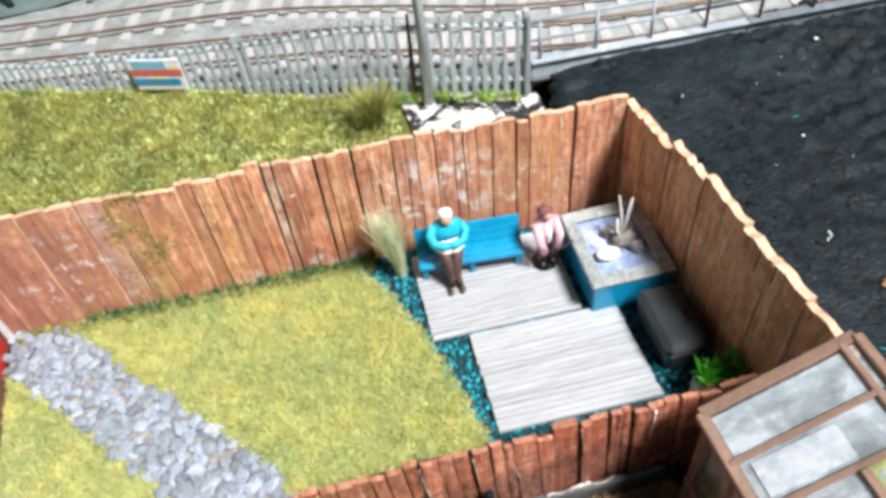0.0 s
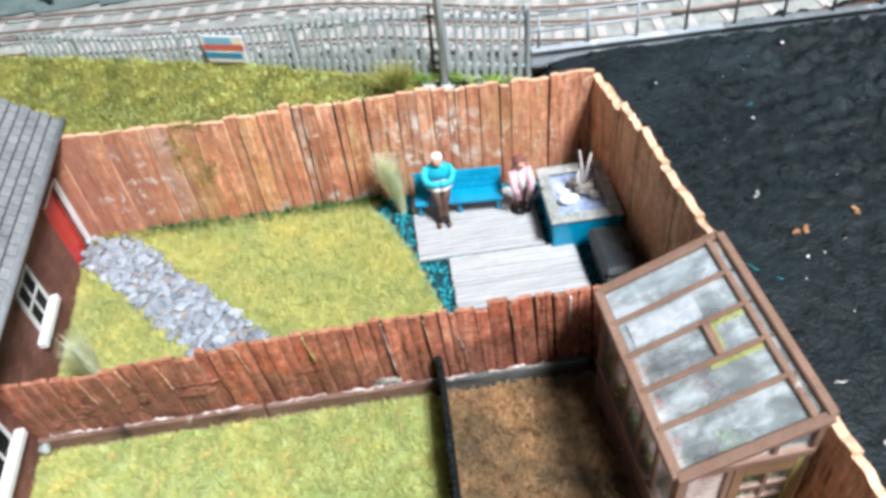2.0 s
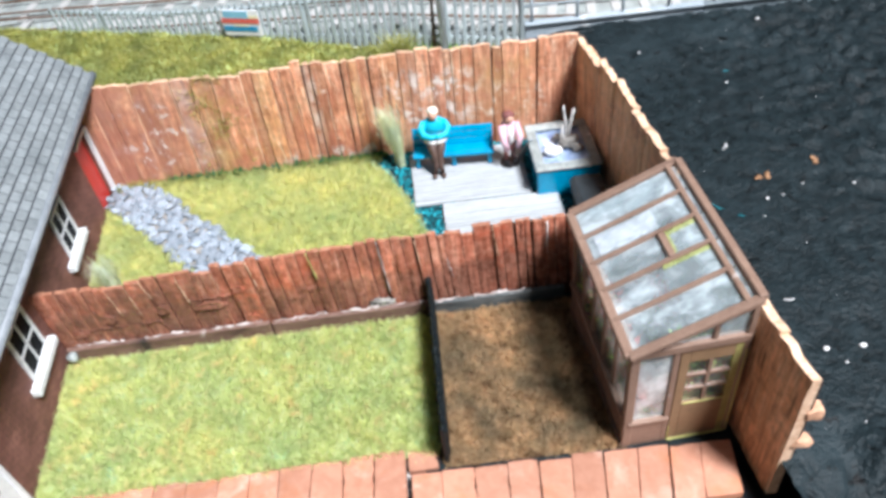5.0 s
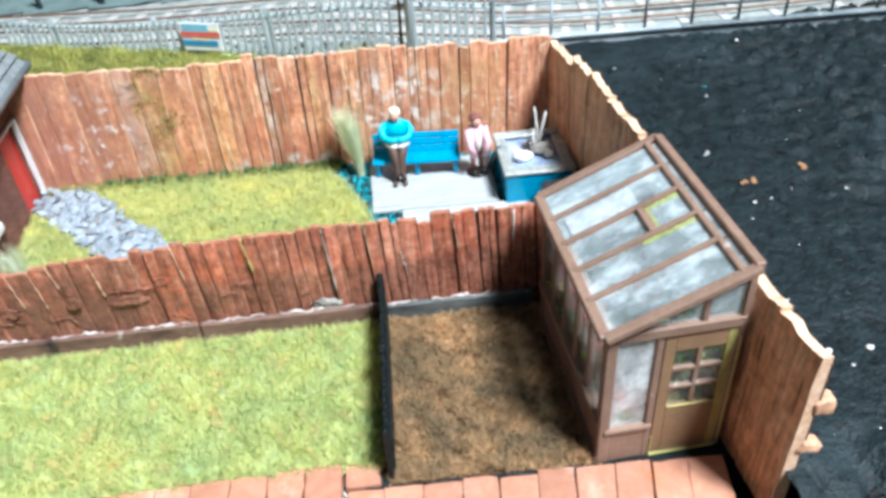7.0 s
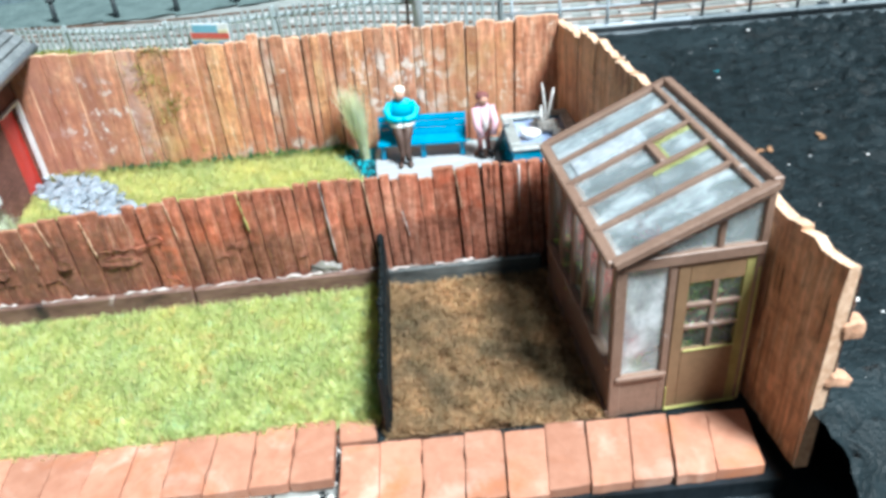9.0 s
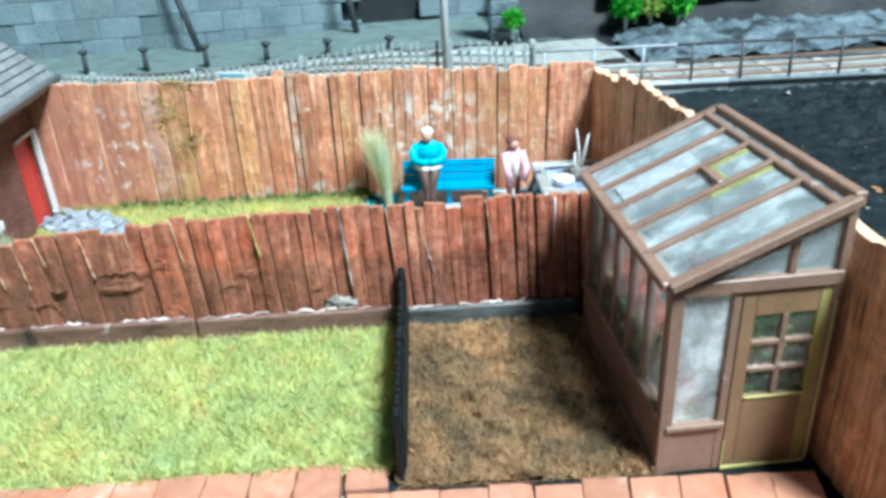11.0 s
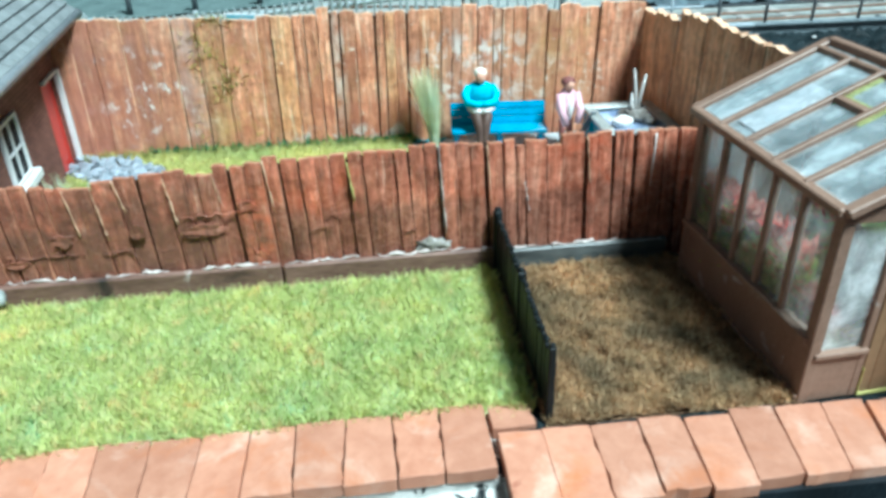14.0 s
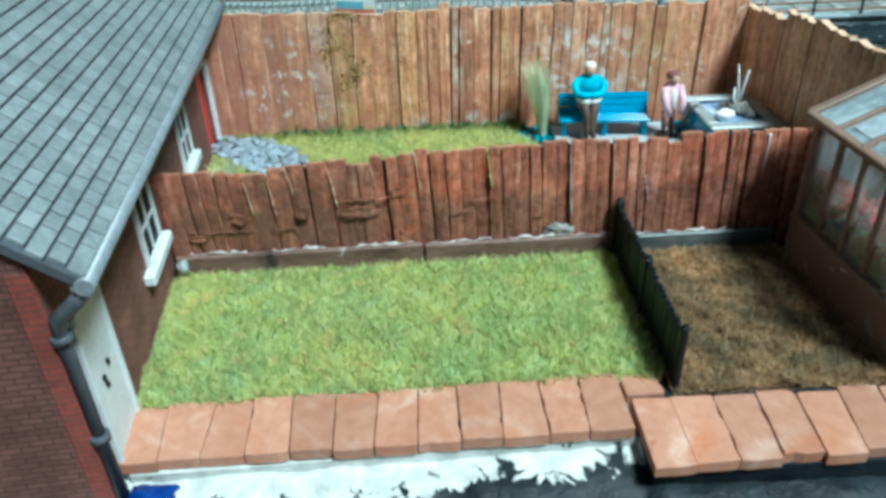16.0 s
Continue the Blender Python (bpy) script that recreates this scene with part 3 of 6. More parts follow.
def inside(poly, x, y):
    """Which of the points lie in the polygon."""
    hit = np.zeros(len(x), bool)
    for (x0, y0), (x1, y1) in zip(poly, poly[1:] + poly[:1]):
        cross = (y0 > y) != (y1 > y)
        with np.errstate(divide="ignore", invalid="ignore"):
            hit ^= cross & (x < (x1 - x0) * (y - y0) / (y1 - y0 + 1e-12) + x0)
    return hit


def scatter(poly, n, rng, holes=()):
    xs, ys = [p[0] for p in poly], [p[1] for p in poly]
    x, y = rng.uniform(min(xs), max(xs), n), rng.uniform(min(ys), max(ys), n)
    keep = inside(poly, x, y)
    for h in holes:
        keep &= ~inside(h, x, y)
    return x[keep], y[keep]


def fibres(name, x, y, z, rng, length, width, lean, mat, spread=0.4):
    """Single-triangle fibres standing on the points."""
    n = len(x)
    a, b = rng.uniform(0, 2 * np.pi, n), rng.uniform(0, 2 * np.pi, n)
    le = length * rng.uniform(1 - spread, 1 + spread, n)
    ln = lean * rng.uniform(0.2, 1.0, n)
    base = np.stack([x, y, z], 1)
    side = np.stack([np.cos(a), np.sin(a), np.zeros(n)], 1) * (width / 2)
    tip = base + np.stack([np.cos(b) * np.sin(ln), np.sin(b) * np.sin(ln), np.cos(ln)], 1) * le[:, None]
    verts = np.stack([base - side, base + side, tip], 1).reshape(-1, 3)
    faces = [(3 * i, 3 * i + 1, 3 * i + 2) for i in range(n)]
    return raw(name, verts, faces, mat)


def sheet(name, x0, x1, y0, y1, step, height, mat, label, kind="structure", keep=None):
    """A height field over a rectangle."""
    nx, ny = int(round((x1 - x0) / step)) + 1, int(round((y1 - y0) / step)) + 1
    xs, ys = np.linspace(x0, x1, nx), np.linspace(y0, y1, ny)
    verts = [(x, y, height(x, y)) for y in ys for x in xs]
    faces = []
    for j in range(ny - 1):
        for i in range(nx - 1):
            if keep is None or keep((xs[i] + xs[i + 1]) / 2, (ys[j] + ys[j + 1]) / 2):
                faces.append((j * nx + i, j * nx + i + 1, (j + 1) * nx + i + 1, (j + 1) * nx + i))
    ob = new(name, raw(name, verts, faces, mat, True))
    return tagged(ob, label, "", "", kind)


def fbm(x, y, s=1.0):
    return noise.fractal(Vector((x * s, y * s, 3.7)), 0.8, 2.1, 4)


def smooth(a, b, t):
    t = min(1, max(0, (t - a) / (b - a)))
    return t * t * (3 - 2 * t)


# ---------------------------------------------------------------- the plan
FAR = ((-6.78, 12.74), (7.58, 11.34))
NEAR = ((-6.72, 5.86), (7.5, 4.80))
RIGHT_X = 7.56
HOUSE_X = -6.74


def on(line, x):
    (x0, y0), (x1, y1) = line
    return y0 + (y1 - y0) * (x - x0) / (x1 - x0)


# ---------------------------------------------------------------- baseboard under the layout
def baseboard():
    bm = bmesh.new()
    box(bm, -26, 44, 1.7, 34.5, -4.0, -0.22)
    box(bm, -26, 44, -9.0, 1.7, -4.0, -2.7)
    solid("baseboard", bm, M_PLY, "plywood baseboard under the whole model layout", kind="structure")


# ---------------------------------------------------------------- ground
def ground_height(x, y):
    return -0.03 + 0.02 * fbm(x, y, 1.5)


def tar_height(x, y):
    front = smooth(-5.2, -1.0, y)
    z = -1.9 + 3.0 * front + 0.35 * fbm(x, y, 1.1) * (1 - smooth(-1.6, 0.2, y))
    z += 0.06 * fbm(x, y, 0.9) + 0.05 * fbm(x, y, 2.4) * (0.4 + smooth(10.5, 15, x) * 3.2)
    z += (0.07 * fbm(x, y, 4.2) - 0.10 * max(0.0, fbm(x + 31, y, 2.0) - 0.25)) * smooth(10.0, 13.5, x)
    z += 0.15 * smooth(11.5, 14.5, y) * smooth(7.5, 9.5, x)
    return z


def bank_height(x, y):
    z = 0.15 + (0.62 - 0.22 * smooth(-3.5, 0.5, x)) * smooth(12.6, 15.2, y) + 0.10 * fbm(x, y, 0.5) + 0.07 * fbm(x, y, 1.6)
    return z - 0.75 * smooth(2.6, 4.3, x)


def edge_height(x, y):
    top = -0.32 if x < 0.9 else -0.45
    line = 0.28 - 0.03 * (x + 6.6) if x < 0.9 else -0.45 - 0.09 * (x - 0.9)
    d = line + 0.2 - y
    z = top - 1.6 * smooth(0.1, 3.6, d) - 0.12 * max(d, 0)
    return z + 0.06 * fbm(x, y, 1.1) + 0.04 * fbm(x, y, 3.5)


def edge_material():
    """White plaster at the wall's foot, showing through black paint that has chipped away."""
    n = Nodes("chipped_black_paint_on_plaster")
    v = n.coords()
    sep = n.add("ShaderNodeSeparateXYZ")
    n.link(v, sep.inputs[0])
    band = n.add("ShaderNodeMapRange")
    band.inputs["From Min"].default_value, band.inputs["From Max"].default_value = -0.75, 0.35
    n.link(sep.outputs[1], band.inputs["Value"])
    left = n.add("ShaderNodeMapRange")
    left.inputs["From Min"].default_value, left.inputs["From Max"].default_value = 1.6, 0.4
    left.inputs["To Min"].default_value = -0.10
    left.inputs["To Max"].default_value = 0.16
    n.link(sep.outputs[0], left.inputs["Value"])
    s1 = n.add("ShaderNodeMath")
    s1.operation, s1.inputs[1].default_value = "MULTIPLY_ADD", 0.40
    n.link(band.outputs[0], s1.inputs[0]), n.link(left.outputs[0], s1.inputs[2])
    s2 = n.add("ShaderNodeMath")
    s2.operation = "ADD"
    chip = n.noise(v, 1.6, 6.0, 0.72, 0.7)
    n.link(chip, s2.inputs[0]), n.link(s1.outputs[0], s2.inputs[1])
    f = n.ramp(s2.outputs[0], (0.945, (0, 0, 0)), (0.96, (1, 1, 1)))
    dark = n.ramp(n.noise(v, 1.0, 4.0), (0.4, (0.004, 0.007, 0.009)), (0.75, (0.018, 0.027, 0.036)))
    pale = n.ramp(n.noise(v, 3.0, 4.0), (0.35, (0.46, 0.47, 0.45)), (0.65, (0.68, 0.68, 0.66)))
    n.bump(n.mix(0.5, chip, n.noise(v, 9.0)), 0.8, 0.06)
    return n.done(n.mix(f, dark, pale), 0.45, 0.0, 0.25)


def grounds():
    rng = np.random.default_rng(5)
    sheet("ground", -7.0, 7.6, 1.2, 13.2, 0.2, ground_height, M_TEALBED, "dark teal scenic base under the gardens",
          keep=lambda x, y: y > 1.5 and not (x > 1.4 and y < 5.0))
    sheet("yard_ground", 1.3, 7.7, -0.4, 5.2, 0.2, ground_height, M_TAR, "black-painted ground round the greenhouse",
          keep=lambda x, y: y > 0.75 - 0.1 * (x - 1))
    sheet("tarmac", 7.6, 44.0, -8.0, 15.6, 0.13, tar_height, M_TAR, "rough black-painted tarmac beside the fence")
    sheet("front_edge", -14.0, 9.0, -9.0, 0.9, 0.14, edge_height, edge_material(), "white plaster slope with flaking black paint")
    sheet("embankment", -16.0, 7.4, 12.9, 26.0, 0.25, bank_height, M_TURF, "mossy embankment behind the far fence",
          keep=lambda x, y: y < pal_y(x) + 0.1)
    # black lip of the tarmac above the pale patch by the lamp post
    bm = bmesh.new()
    for at, size in (((8.1, 15.0, 0.85), (0.75, 0.5, 0.45)), ((7.7, 14.5, 0.6), (0.5, 0.6, 0.5)), ((9.0, 15.25, 0.95), (0.7, 0.35, 0.35)), ((6.8, 14.6, 0.25), (0.6, 0.4, 0.35)), ((5.9, 14.9, 0.2), (0.6, 0.35, 0.3))):
        blob(bm, at, size, 0, 3, 0.35, 1.6)
    solid("tarmac_lip", bm, M_TAR, "lumpy black edge of the tarmac", kind="structure")
    sheet("plaster_patch", 3.7, 7.3, 13.2, 17.2, 0.15, lambda x, y: 0.34 + 0.12 * fbm(x, y, 0.8) + 0.08 * fbm(x, y, 2.6), M_PLASTERPATCH, "bare white plaster with black paint specks")
    # grit on the tarmac
    bm = bmesh.new()
    for i in range(45):
        x, y = rng.uniform(8.0, 20.0), rng.uniform(-0.5, 14.0)
        s = rng.uniform(0.01, 0.026)
        blob(bm, (x, y, tar_height(x, y) + s * 0.3), (s, s, s * 0.6), 0, 1, 0.4, 2)
    for x, y, s in ((11.96, 10.84, 0.05), (10.15, 13.2, 0.04), (9.65, 1.22, 0.075), (10.36, 1.12, 0.085), (14.37, 13.86, 0.07), (10.73, 5.8, 0.05), (11.11, 5.78, 0.035), (12.91, 5.73, 0.05), (11.77, 6.06, 0.03), (9.85, 0.81, 0.035), (9.45, -0.5, 0.03)):
        blob(bm, (x, y, tar_height(x, y) + s * 0.3), (s, s * 0.8, s * 0.5), 0, 1, 0.4, 2)
    solid("grit", bm, M_SPECK, "scattered white grit on the tarmac", "grit", "stuff")
    bm = bmesh.new()
    for cx, cy, k in ((10.96, 6.58, 7), (12.54, 6.82, 5)):
        for _ in range(k):
            x, y, s = cx + rng.normal(0, 0.09), cy + rng.normal(0, 0.07), rng.uniform(0.04, 0.09)
            blob(bm, (x, y, tar_height(x, y) + 0.03), (s, s * 0.7, 0.025), 0, 2, 0.8, 2.5, Matrix.Rotation(rng.uniform(0, 3), 3, "Z"))
    solid("dead_leaf_litter", bm, M_LITTER, "brown crumbs of leaf litter on tarmac", "litter", "stuff")
    # cut strands dropped on the tarmac
    for name, rows, m, text in (("plastic_sliver", ((10.61, 7.95, 0.30, 40), (9.56, 2.56, 0.26, -4), (10.7, 8.1, 0.12, 70)), M_SPECK, "thin white sliver lying on the tarmac"),
                                ("teal_strand", ((9.4, 5.76, 0.34, -52), (9.8, 5.3, 0.16, -20), (12.3, 11.6, 0.2, 10)), M_TEALCHIP, "thin teal strand lying on the tarmac")):
        for x, y, le, turn in rows:
            bm = bmesh.new()
            pts = [(le * (i / 4 - 0.5), 0.02 * math.sin(i * 1.7), 0) for i in range(5)]
            tube(bm, pts, [0.006, 0.014, 0.016, 0.014, 0.005], 5)
            tagged(solid(name, bm, m, text, "litter", at=(x, y, tar_height(x, y) + 0.025), rz=turn), group=name + "s")


LAWN_FRONT = [(-6.78, 5.70), (2.0, 4.98), (1.62, 1.25), (0.9, 1.45), (-6.78, 1.95)]
LAWN_BACK = [(-6.75, 12.55), (-2.0, 12.15), (1.25, 11.7), (1.75, 10.6), (2.2, 9.0), (2.45, 7.6), (2.6, 6.3), (2.7, 5.3), (-6.75, 6.05)]
PATH_AREA = [(-6.75, 12.6), (-5.6, 12.42), (-4.2, 10.75), (-2.6, 8.8), (-1.45, 7.25), (-0.9, 5.7), (-3.3, 5.9), (-3.3, 7.3), (-4.3, 8.6), (-5.7, 10.4), (-6.75, 11.6)]


def flat(name, poly, z, mat, label):
    bm = bmesh.new()
    f = bm.faces.new([bm.verts.new((x, y, z)) for x, y in poly])
    if f.normal.z < 0:
        f.normal_flip()
    ext = bmesh.ops.extrude_face_region(bm, geom=[f])
    bmesh.ops.translate(bm, vec=(0, 0, -0.08), verts=[v for v in ext["geom"] if isinstance(v, bmesh.types.BMVert)])
    return solid(name, bm, mat, label, kind="structure")


def lawns():
    rng = np.random.default_rng(11)
    for name, poly, holes, n, mat, label, z in (
            ("front_lawn", LAWN_FRONT, (), 95000, M_LAWN, "bright green static-grass lawn beside the house", 0.02),
            ("back_lawn", LAWN_BACK, (PATH_AREA,), 110000, M_LAWN2, "yellow-green static-grass lawn beside the stone path", 0.02)):
        flat(name + "_ground", poly, z, M_TURF, "matted turf under a lawn")
        x, y = scatter(poly, n, rng, holes)
        x, y = x + rng.normal(0, 0.03, len(x)), y + rng.normal(0, 0.03, len(y))
        hump = np.array([0.035 * fbm(a, b, 2.6) for a, b in zip(x, y)])
        me = fibres(name, x, y, z + hump, rng, 0.19, 0.045, 1.5, mat, 0.5)
        tagged(new(name, me), label, "lawn", "", "stuff")
    x, y = scatter([(-16, 13.1), (4.0, 12.6), (3.9, 16.95), (-16, 25.6)], 120000, rng)
    z = np.array([bank_height(a, b) for a, b in zip(x, y)]) - 0.02
    tagged(new("bank_grass", fibres("bank_grass", x, y, z, rng, 0.26, 0.05, 1.2, M_BANK)), "olive green rough grass on the embankment", "grass", "", "stuff")
    # fringe of weeds along the foot of the far fence and of the palisade
    x = rng.uniform(-6.6, 1.6, 1600)
    y = np.array([on(FAR, a) for a in x]) - rng.uniform(0.1, 0.35, len(x))
    tagged(new("fence_weeds", fibres("fence_weeds", x, y, np.zeros(len(x)), rng, 0.26, 0.04, 0.9, M_BANK)), "thin weeds along the foot of the fence", "weeds", "", "stuff")
    x = rng.uniform(2.8, 6.9, 260)
    y = 15.7 - 0.42 * (x - 7.0) - rng.uniform(0.0, 0.3, len(x))
    tagged(new("palisade_weeds", fibres("palisade_weeds", x, y, np.full(len(x), 0.5), rng, 0.35, 0.07, 1.0, M_GREENHOUSE_LEAF)), "green weeds at the foot of the palisade", "weeds", "", "stuff")


def soil_height(x, y):
    return 0.05 + 0.055 * fbm(x, y, 1.6) + 0.05 * fbm(x, y, 5.5)


def earth():
    rng = np.random.default_rng(12)
    poly = [(2.15, 4.95), (5.4, 4.7), (5.4, 0.6), (1.72, 0.95)]
    flat("soil_bed", poly, 0.0, M_SOIL, "bare brown earth bed beside the greenhouse")
    sheet("soil_surface", 1.75, 5.3, 0.7, 4.9, 0.05, soil_height, M_SOIL, "lumpy brown earth of the vegetable bed", "stuff",
          keep=lambda x, y: inside(poly, np.array([x]), np.array([y]))[0])
    x, y = scatter(poly, 60000, rng)
    tagged(new("soil_fibres", fibres("soil_fibres", x, y, np.array([soil_height(a, b) for a, b in zip(x, y)]) - 0.01, rng, 0.13, 0.04, 1.5, M_SOILBIT, 0.5)), "crumbly brown earth of the vegetable bed", "soil", "", "stuff")


def crumbs():
    """Small clods on the earth bed."""
    rng = random.Random(17)
    bm = bmesh.new()
    for _ in range(260):
        x, y, s = rng.uniform(2.2, 5.2), rng.uniform(1.0, 4.7), rng.uniform(0.02, 0.055)
        blob(bm, (x, y, soil_height(x, y) + 0.02), (s, s * 0.8, s * 0.7), 0, 1, 0.5, 2)
    solid("soil_crumbs", bm, M_SOIL, "loose brown clods on the earth bed", "soil", "stuff")


def chips():
    """Teal chippings round the decking."""
    rng = np.random.default_rng(21)
    poly = [(0.9, 12.0), (7.5, 11.2), (7.5, 5.0), (2.6, 5.3), (2.35, 7.6), (2.1, 9.0), (1.65, 10.6), (1.1, 11.6)]
    x, y = scatter(poly, 6500, rng)
    n = len(x)
    s = rng.uniform(0.03, 0.075, n)
    a = rng.uniform(0, 2 * np.pi, n)
    verts, faces = np.zeros((n, 4, 3)), []
    for k in range(3):
        verts[:, k, 0], verts[:, k, 1] = x + s * np.cos(a + k * 2.1), y + s * np.sin(a + k * 2.1)
        verts[:, k, 2] = rng.uniform(0.0, 0.05, n)
    verts[:, 3, 0], verts[:, 3, 1], verts[:, 3, 2] = x, y, rng.uniform(0.04, 0.11, n)
    for i in range(n):
        j = 4 * i
        faces += [(j, j + 1, j + 3), (j + 1, j + 2, j + 3), (j + 2, j, j + 3)]
    tagged(new("teal_chippings", raw("teal_chippings", verts.reshape(-1, 3), faces, M_TEALCHIP)), "loose dark teal chippings round the decking", "chippings", "", "stuff")


def stone_path():
    rng = random.Random(4)
    path = thing("stone_path", (-4, 9.3, 0), "path of loose grey slate chippings across the lawn", "path")
    meshes = []
    for k in range(9):
        bm = bmesh.new()
        blob(bm, (0, 0, 0), (0.17 + 0.02 * (k % 3), 0.12 + 0.015 * (k % 4), 0.075), 0, 1, 0.9, 1.3 + 0.2 * k)
        for f in bm.faces:
            f.smooth = False
        for v in bm.verts:
            v.co += Vector(noise.noise_vector(v.co * 9 + Vector((k, 0, 0)))) * 0.03
        meshes.append(mesh_of("stone", bm, M_STONE))
    placed, tries = [], 0
    while len(placed) < 290 and tries < 9000:
        tries += 1
        x, y = rng.uniform(-6.75, -0.9), rng.uniform(5.7, 12.6)
        if not inside(PATH_AREA, np.array([x]), np.array([y]))[0]:
            continue
        if any((x - a) ** 2 + (y - b) ** 2 < 0.032 for a, b in placed):
            continue
        placed.append((x, y))
        ob = new("stone", meshes[rng.randrange(9)])
        ob.parent = path
        s = rng.uniform(0.75, 1.2)
        m = pose((x + 4) * K, (y - 9.3) * K, rng.uniform(0.06, 0.12) * K, rng.uniform(-25, 25), rng.uniform(-25, 25), rng.uniform(0, 360))
        ob.matrix_basis = m @ Matrix.Diagonal((s, s, s, 1))
    flat("path_bed", PATH_AREA, 0.04, M_ROCK, "grit bed under the stone path")


# ---------------------------------------------------------------- timber fences
def stepped(x, steps):
    """The value of the last step at or before x."""
    value = steps[0][1]
    for at, v in steps:
        if at <= x:
            value = v
    return value


def uneven(length, wmin, wmax, seed):
    """Joints of boards of varying width."""
    rng, joints = random.Random(seed), [0.0]
    while joints[-1] < length - wmax:
        joints.append(joints[-1] + rng.uniform(wmin, wmax))
    return joints + [length]


def plank_mesh(bm, w, h, d, rng, wob=0.03, slant=0.0):
    """One board from x 0 to w, front face at y 0, back at y d, uneven along its top."""
    m = max(3, round(w / 0.16))
    cols = [0.0] + [w * (k + rng.uniform(-0.25, 0.25)) / m for k in range(1, m)] + [w]
    tops = [h + rng.uniform(-wob, wob) for _ in cols]
    tops[0] -= rng.uniform(0, wob * 0.5)
    tops[-1] -= rng.uniform(0, wob * 0.5)
    lean = slant + rng.uniform(-0.02, 0.02)
    steps = 7
    front = []
    for r in range(steps + 1):
        u = r / steps
        row = []
        for k, x in enumerate(cols):
            edge = 1 if k == 0 else -1 if k == m else 0
            row.append(bm.verts.new((x + lean * u + edge * rng.uniform(-0.006, 0.024), rng.uniform(-0.010, 0.010) + (0.005 if edge else 0) + (0.02 if r == steps else 0), tops[k] * u)))
        front.append(row)
    fb, ft = front[0], front[-1]
    bb = [bm.verts.new((x, d, 0.0)) for x in cols]
    bt = [bm.verts.new((x + lean, d - 0.02 * (0.6 + rng.random()), t)) for x, t in zip(cols, tops)]
    for i in range(m):
        for lo, hi in zip(front, front[1:]):
            bm.faces.new((lo[i], lo[i + 1], hi[i + 1], hi[i]))
        bm.faces.new((bb[i + 1], bb[i], bt[i], bt[i + 1]))
        bm.faces.new((ft[i], ft[i + 1], bt[i + 1], bt[i])).material_index = 1
        bm.faces.new((bb[i], bb[i + 1], fb[i + 1], fb[i]))
    bm.faces.new([row[0] for row in front] + [bt[0], bb[0]])
    bm.faces.new([bb[m], bt[m]] + [row[m] for row in front[::-1]]).material_index = 1


def plank_row(fence, joints, top, mats, seed, depth=0.16, gap=0.03, wob=0.028, tight=0.0, lean=0.0):
    """Boards side by side along the fence's own x, between the joints."""
    rng = random.Random(seed)
    length = joints[-1]
    for x, after in zip(joints, joints[1:]):
        w = after - x
        bm = bmesh.new()
        slack = gap * rng.choice((0.1, 0.4, 0.7, 1.0, 1.4)) if x > tight else 0.0
        plank_mesh(bm, w - slack, top((x + after) / 2) + rng.uniform(-0.012, 0.012), depth * rng.uniform(0.8, 1.1), rng, wob, lean)
        bmesh.ops.translate(bm, vec=(x - lean * 0.6, rng.uniform(-0.04, 0.04), -0.03), verts=bm.verts)
        part("plank", bm, mats, fence)
    # added sheet behind the boards, coloured dark so the gaps look shaded
    bm = bmesh.new()
    n = int(length / 0.25)
    y = depth * 0.75
    cols = [(0.02 + (length - 0.04) * i / n) for i in range(n + 1)]
    ring = [[bm.verts.new(p) for p in ((a, y, 0.0), (a, y, min(top(a - 0.13), top(a + 0.13)) - 0.12), (a, y + 0.05, min(top(a - 0.13), top(a + 0.13)) - 0.12), (a, y + 0.05, 0.0))] for a in cols]
    for r0, r1 in zip(ring, ring[1:]):
        for k in range(4):
            bm.faces.new((r0[k], r0[(k + 1) % 4], r1[(k + 1) % 4], r1[k]))
    bm.faces.new(ring[0]), bm.faces.new(ring[-1])
    part("backing_board", bm, M_GAPSHADE, fence, "added backing board coloured dark as the shade in the gaps")


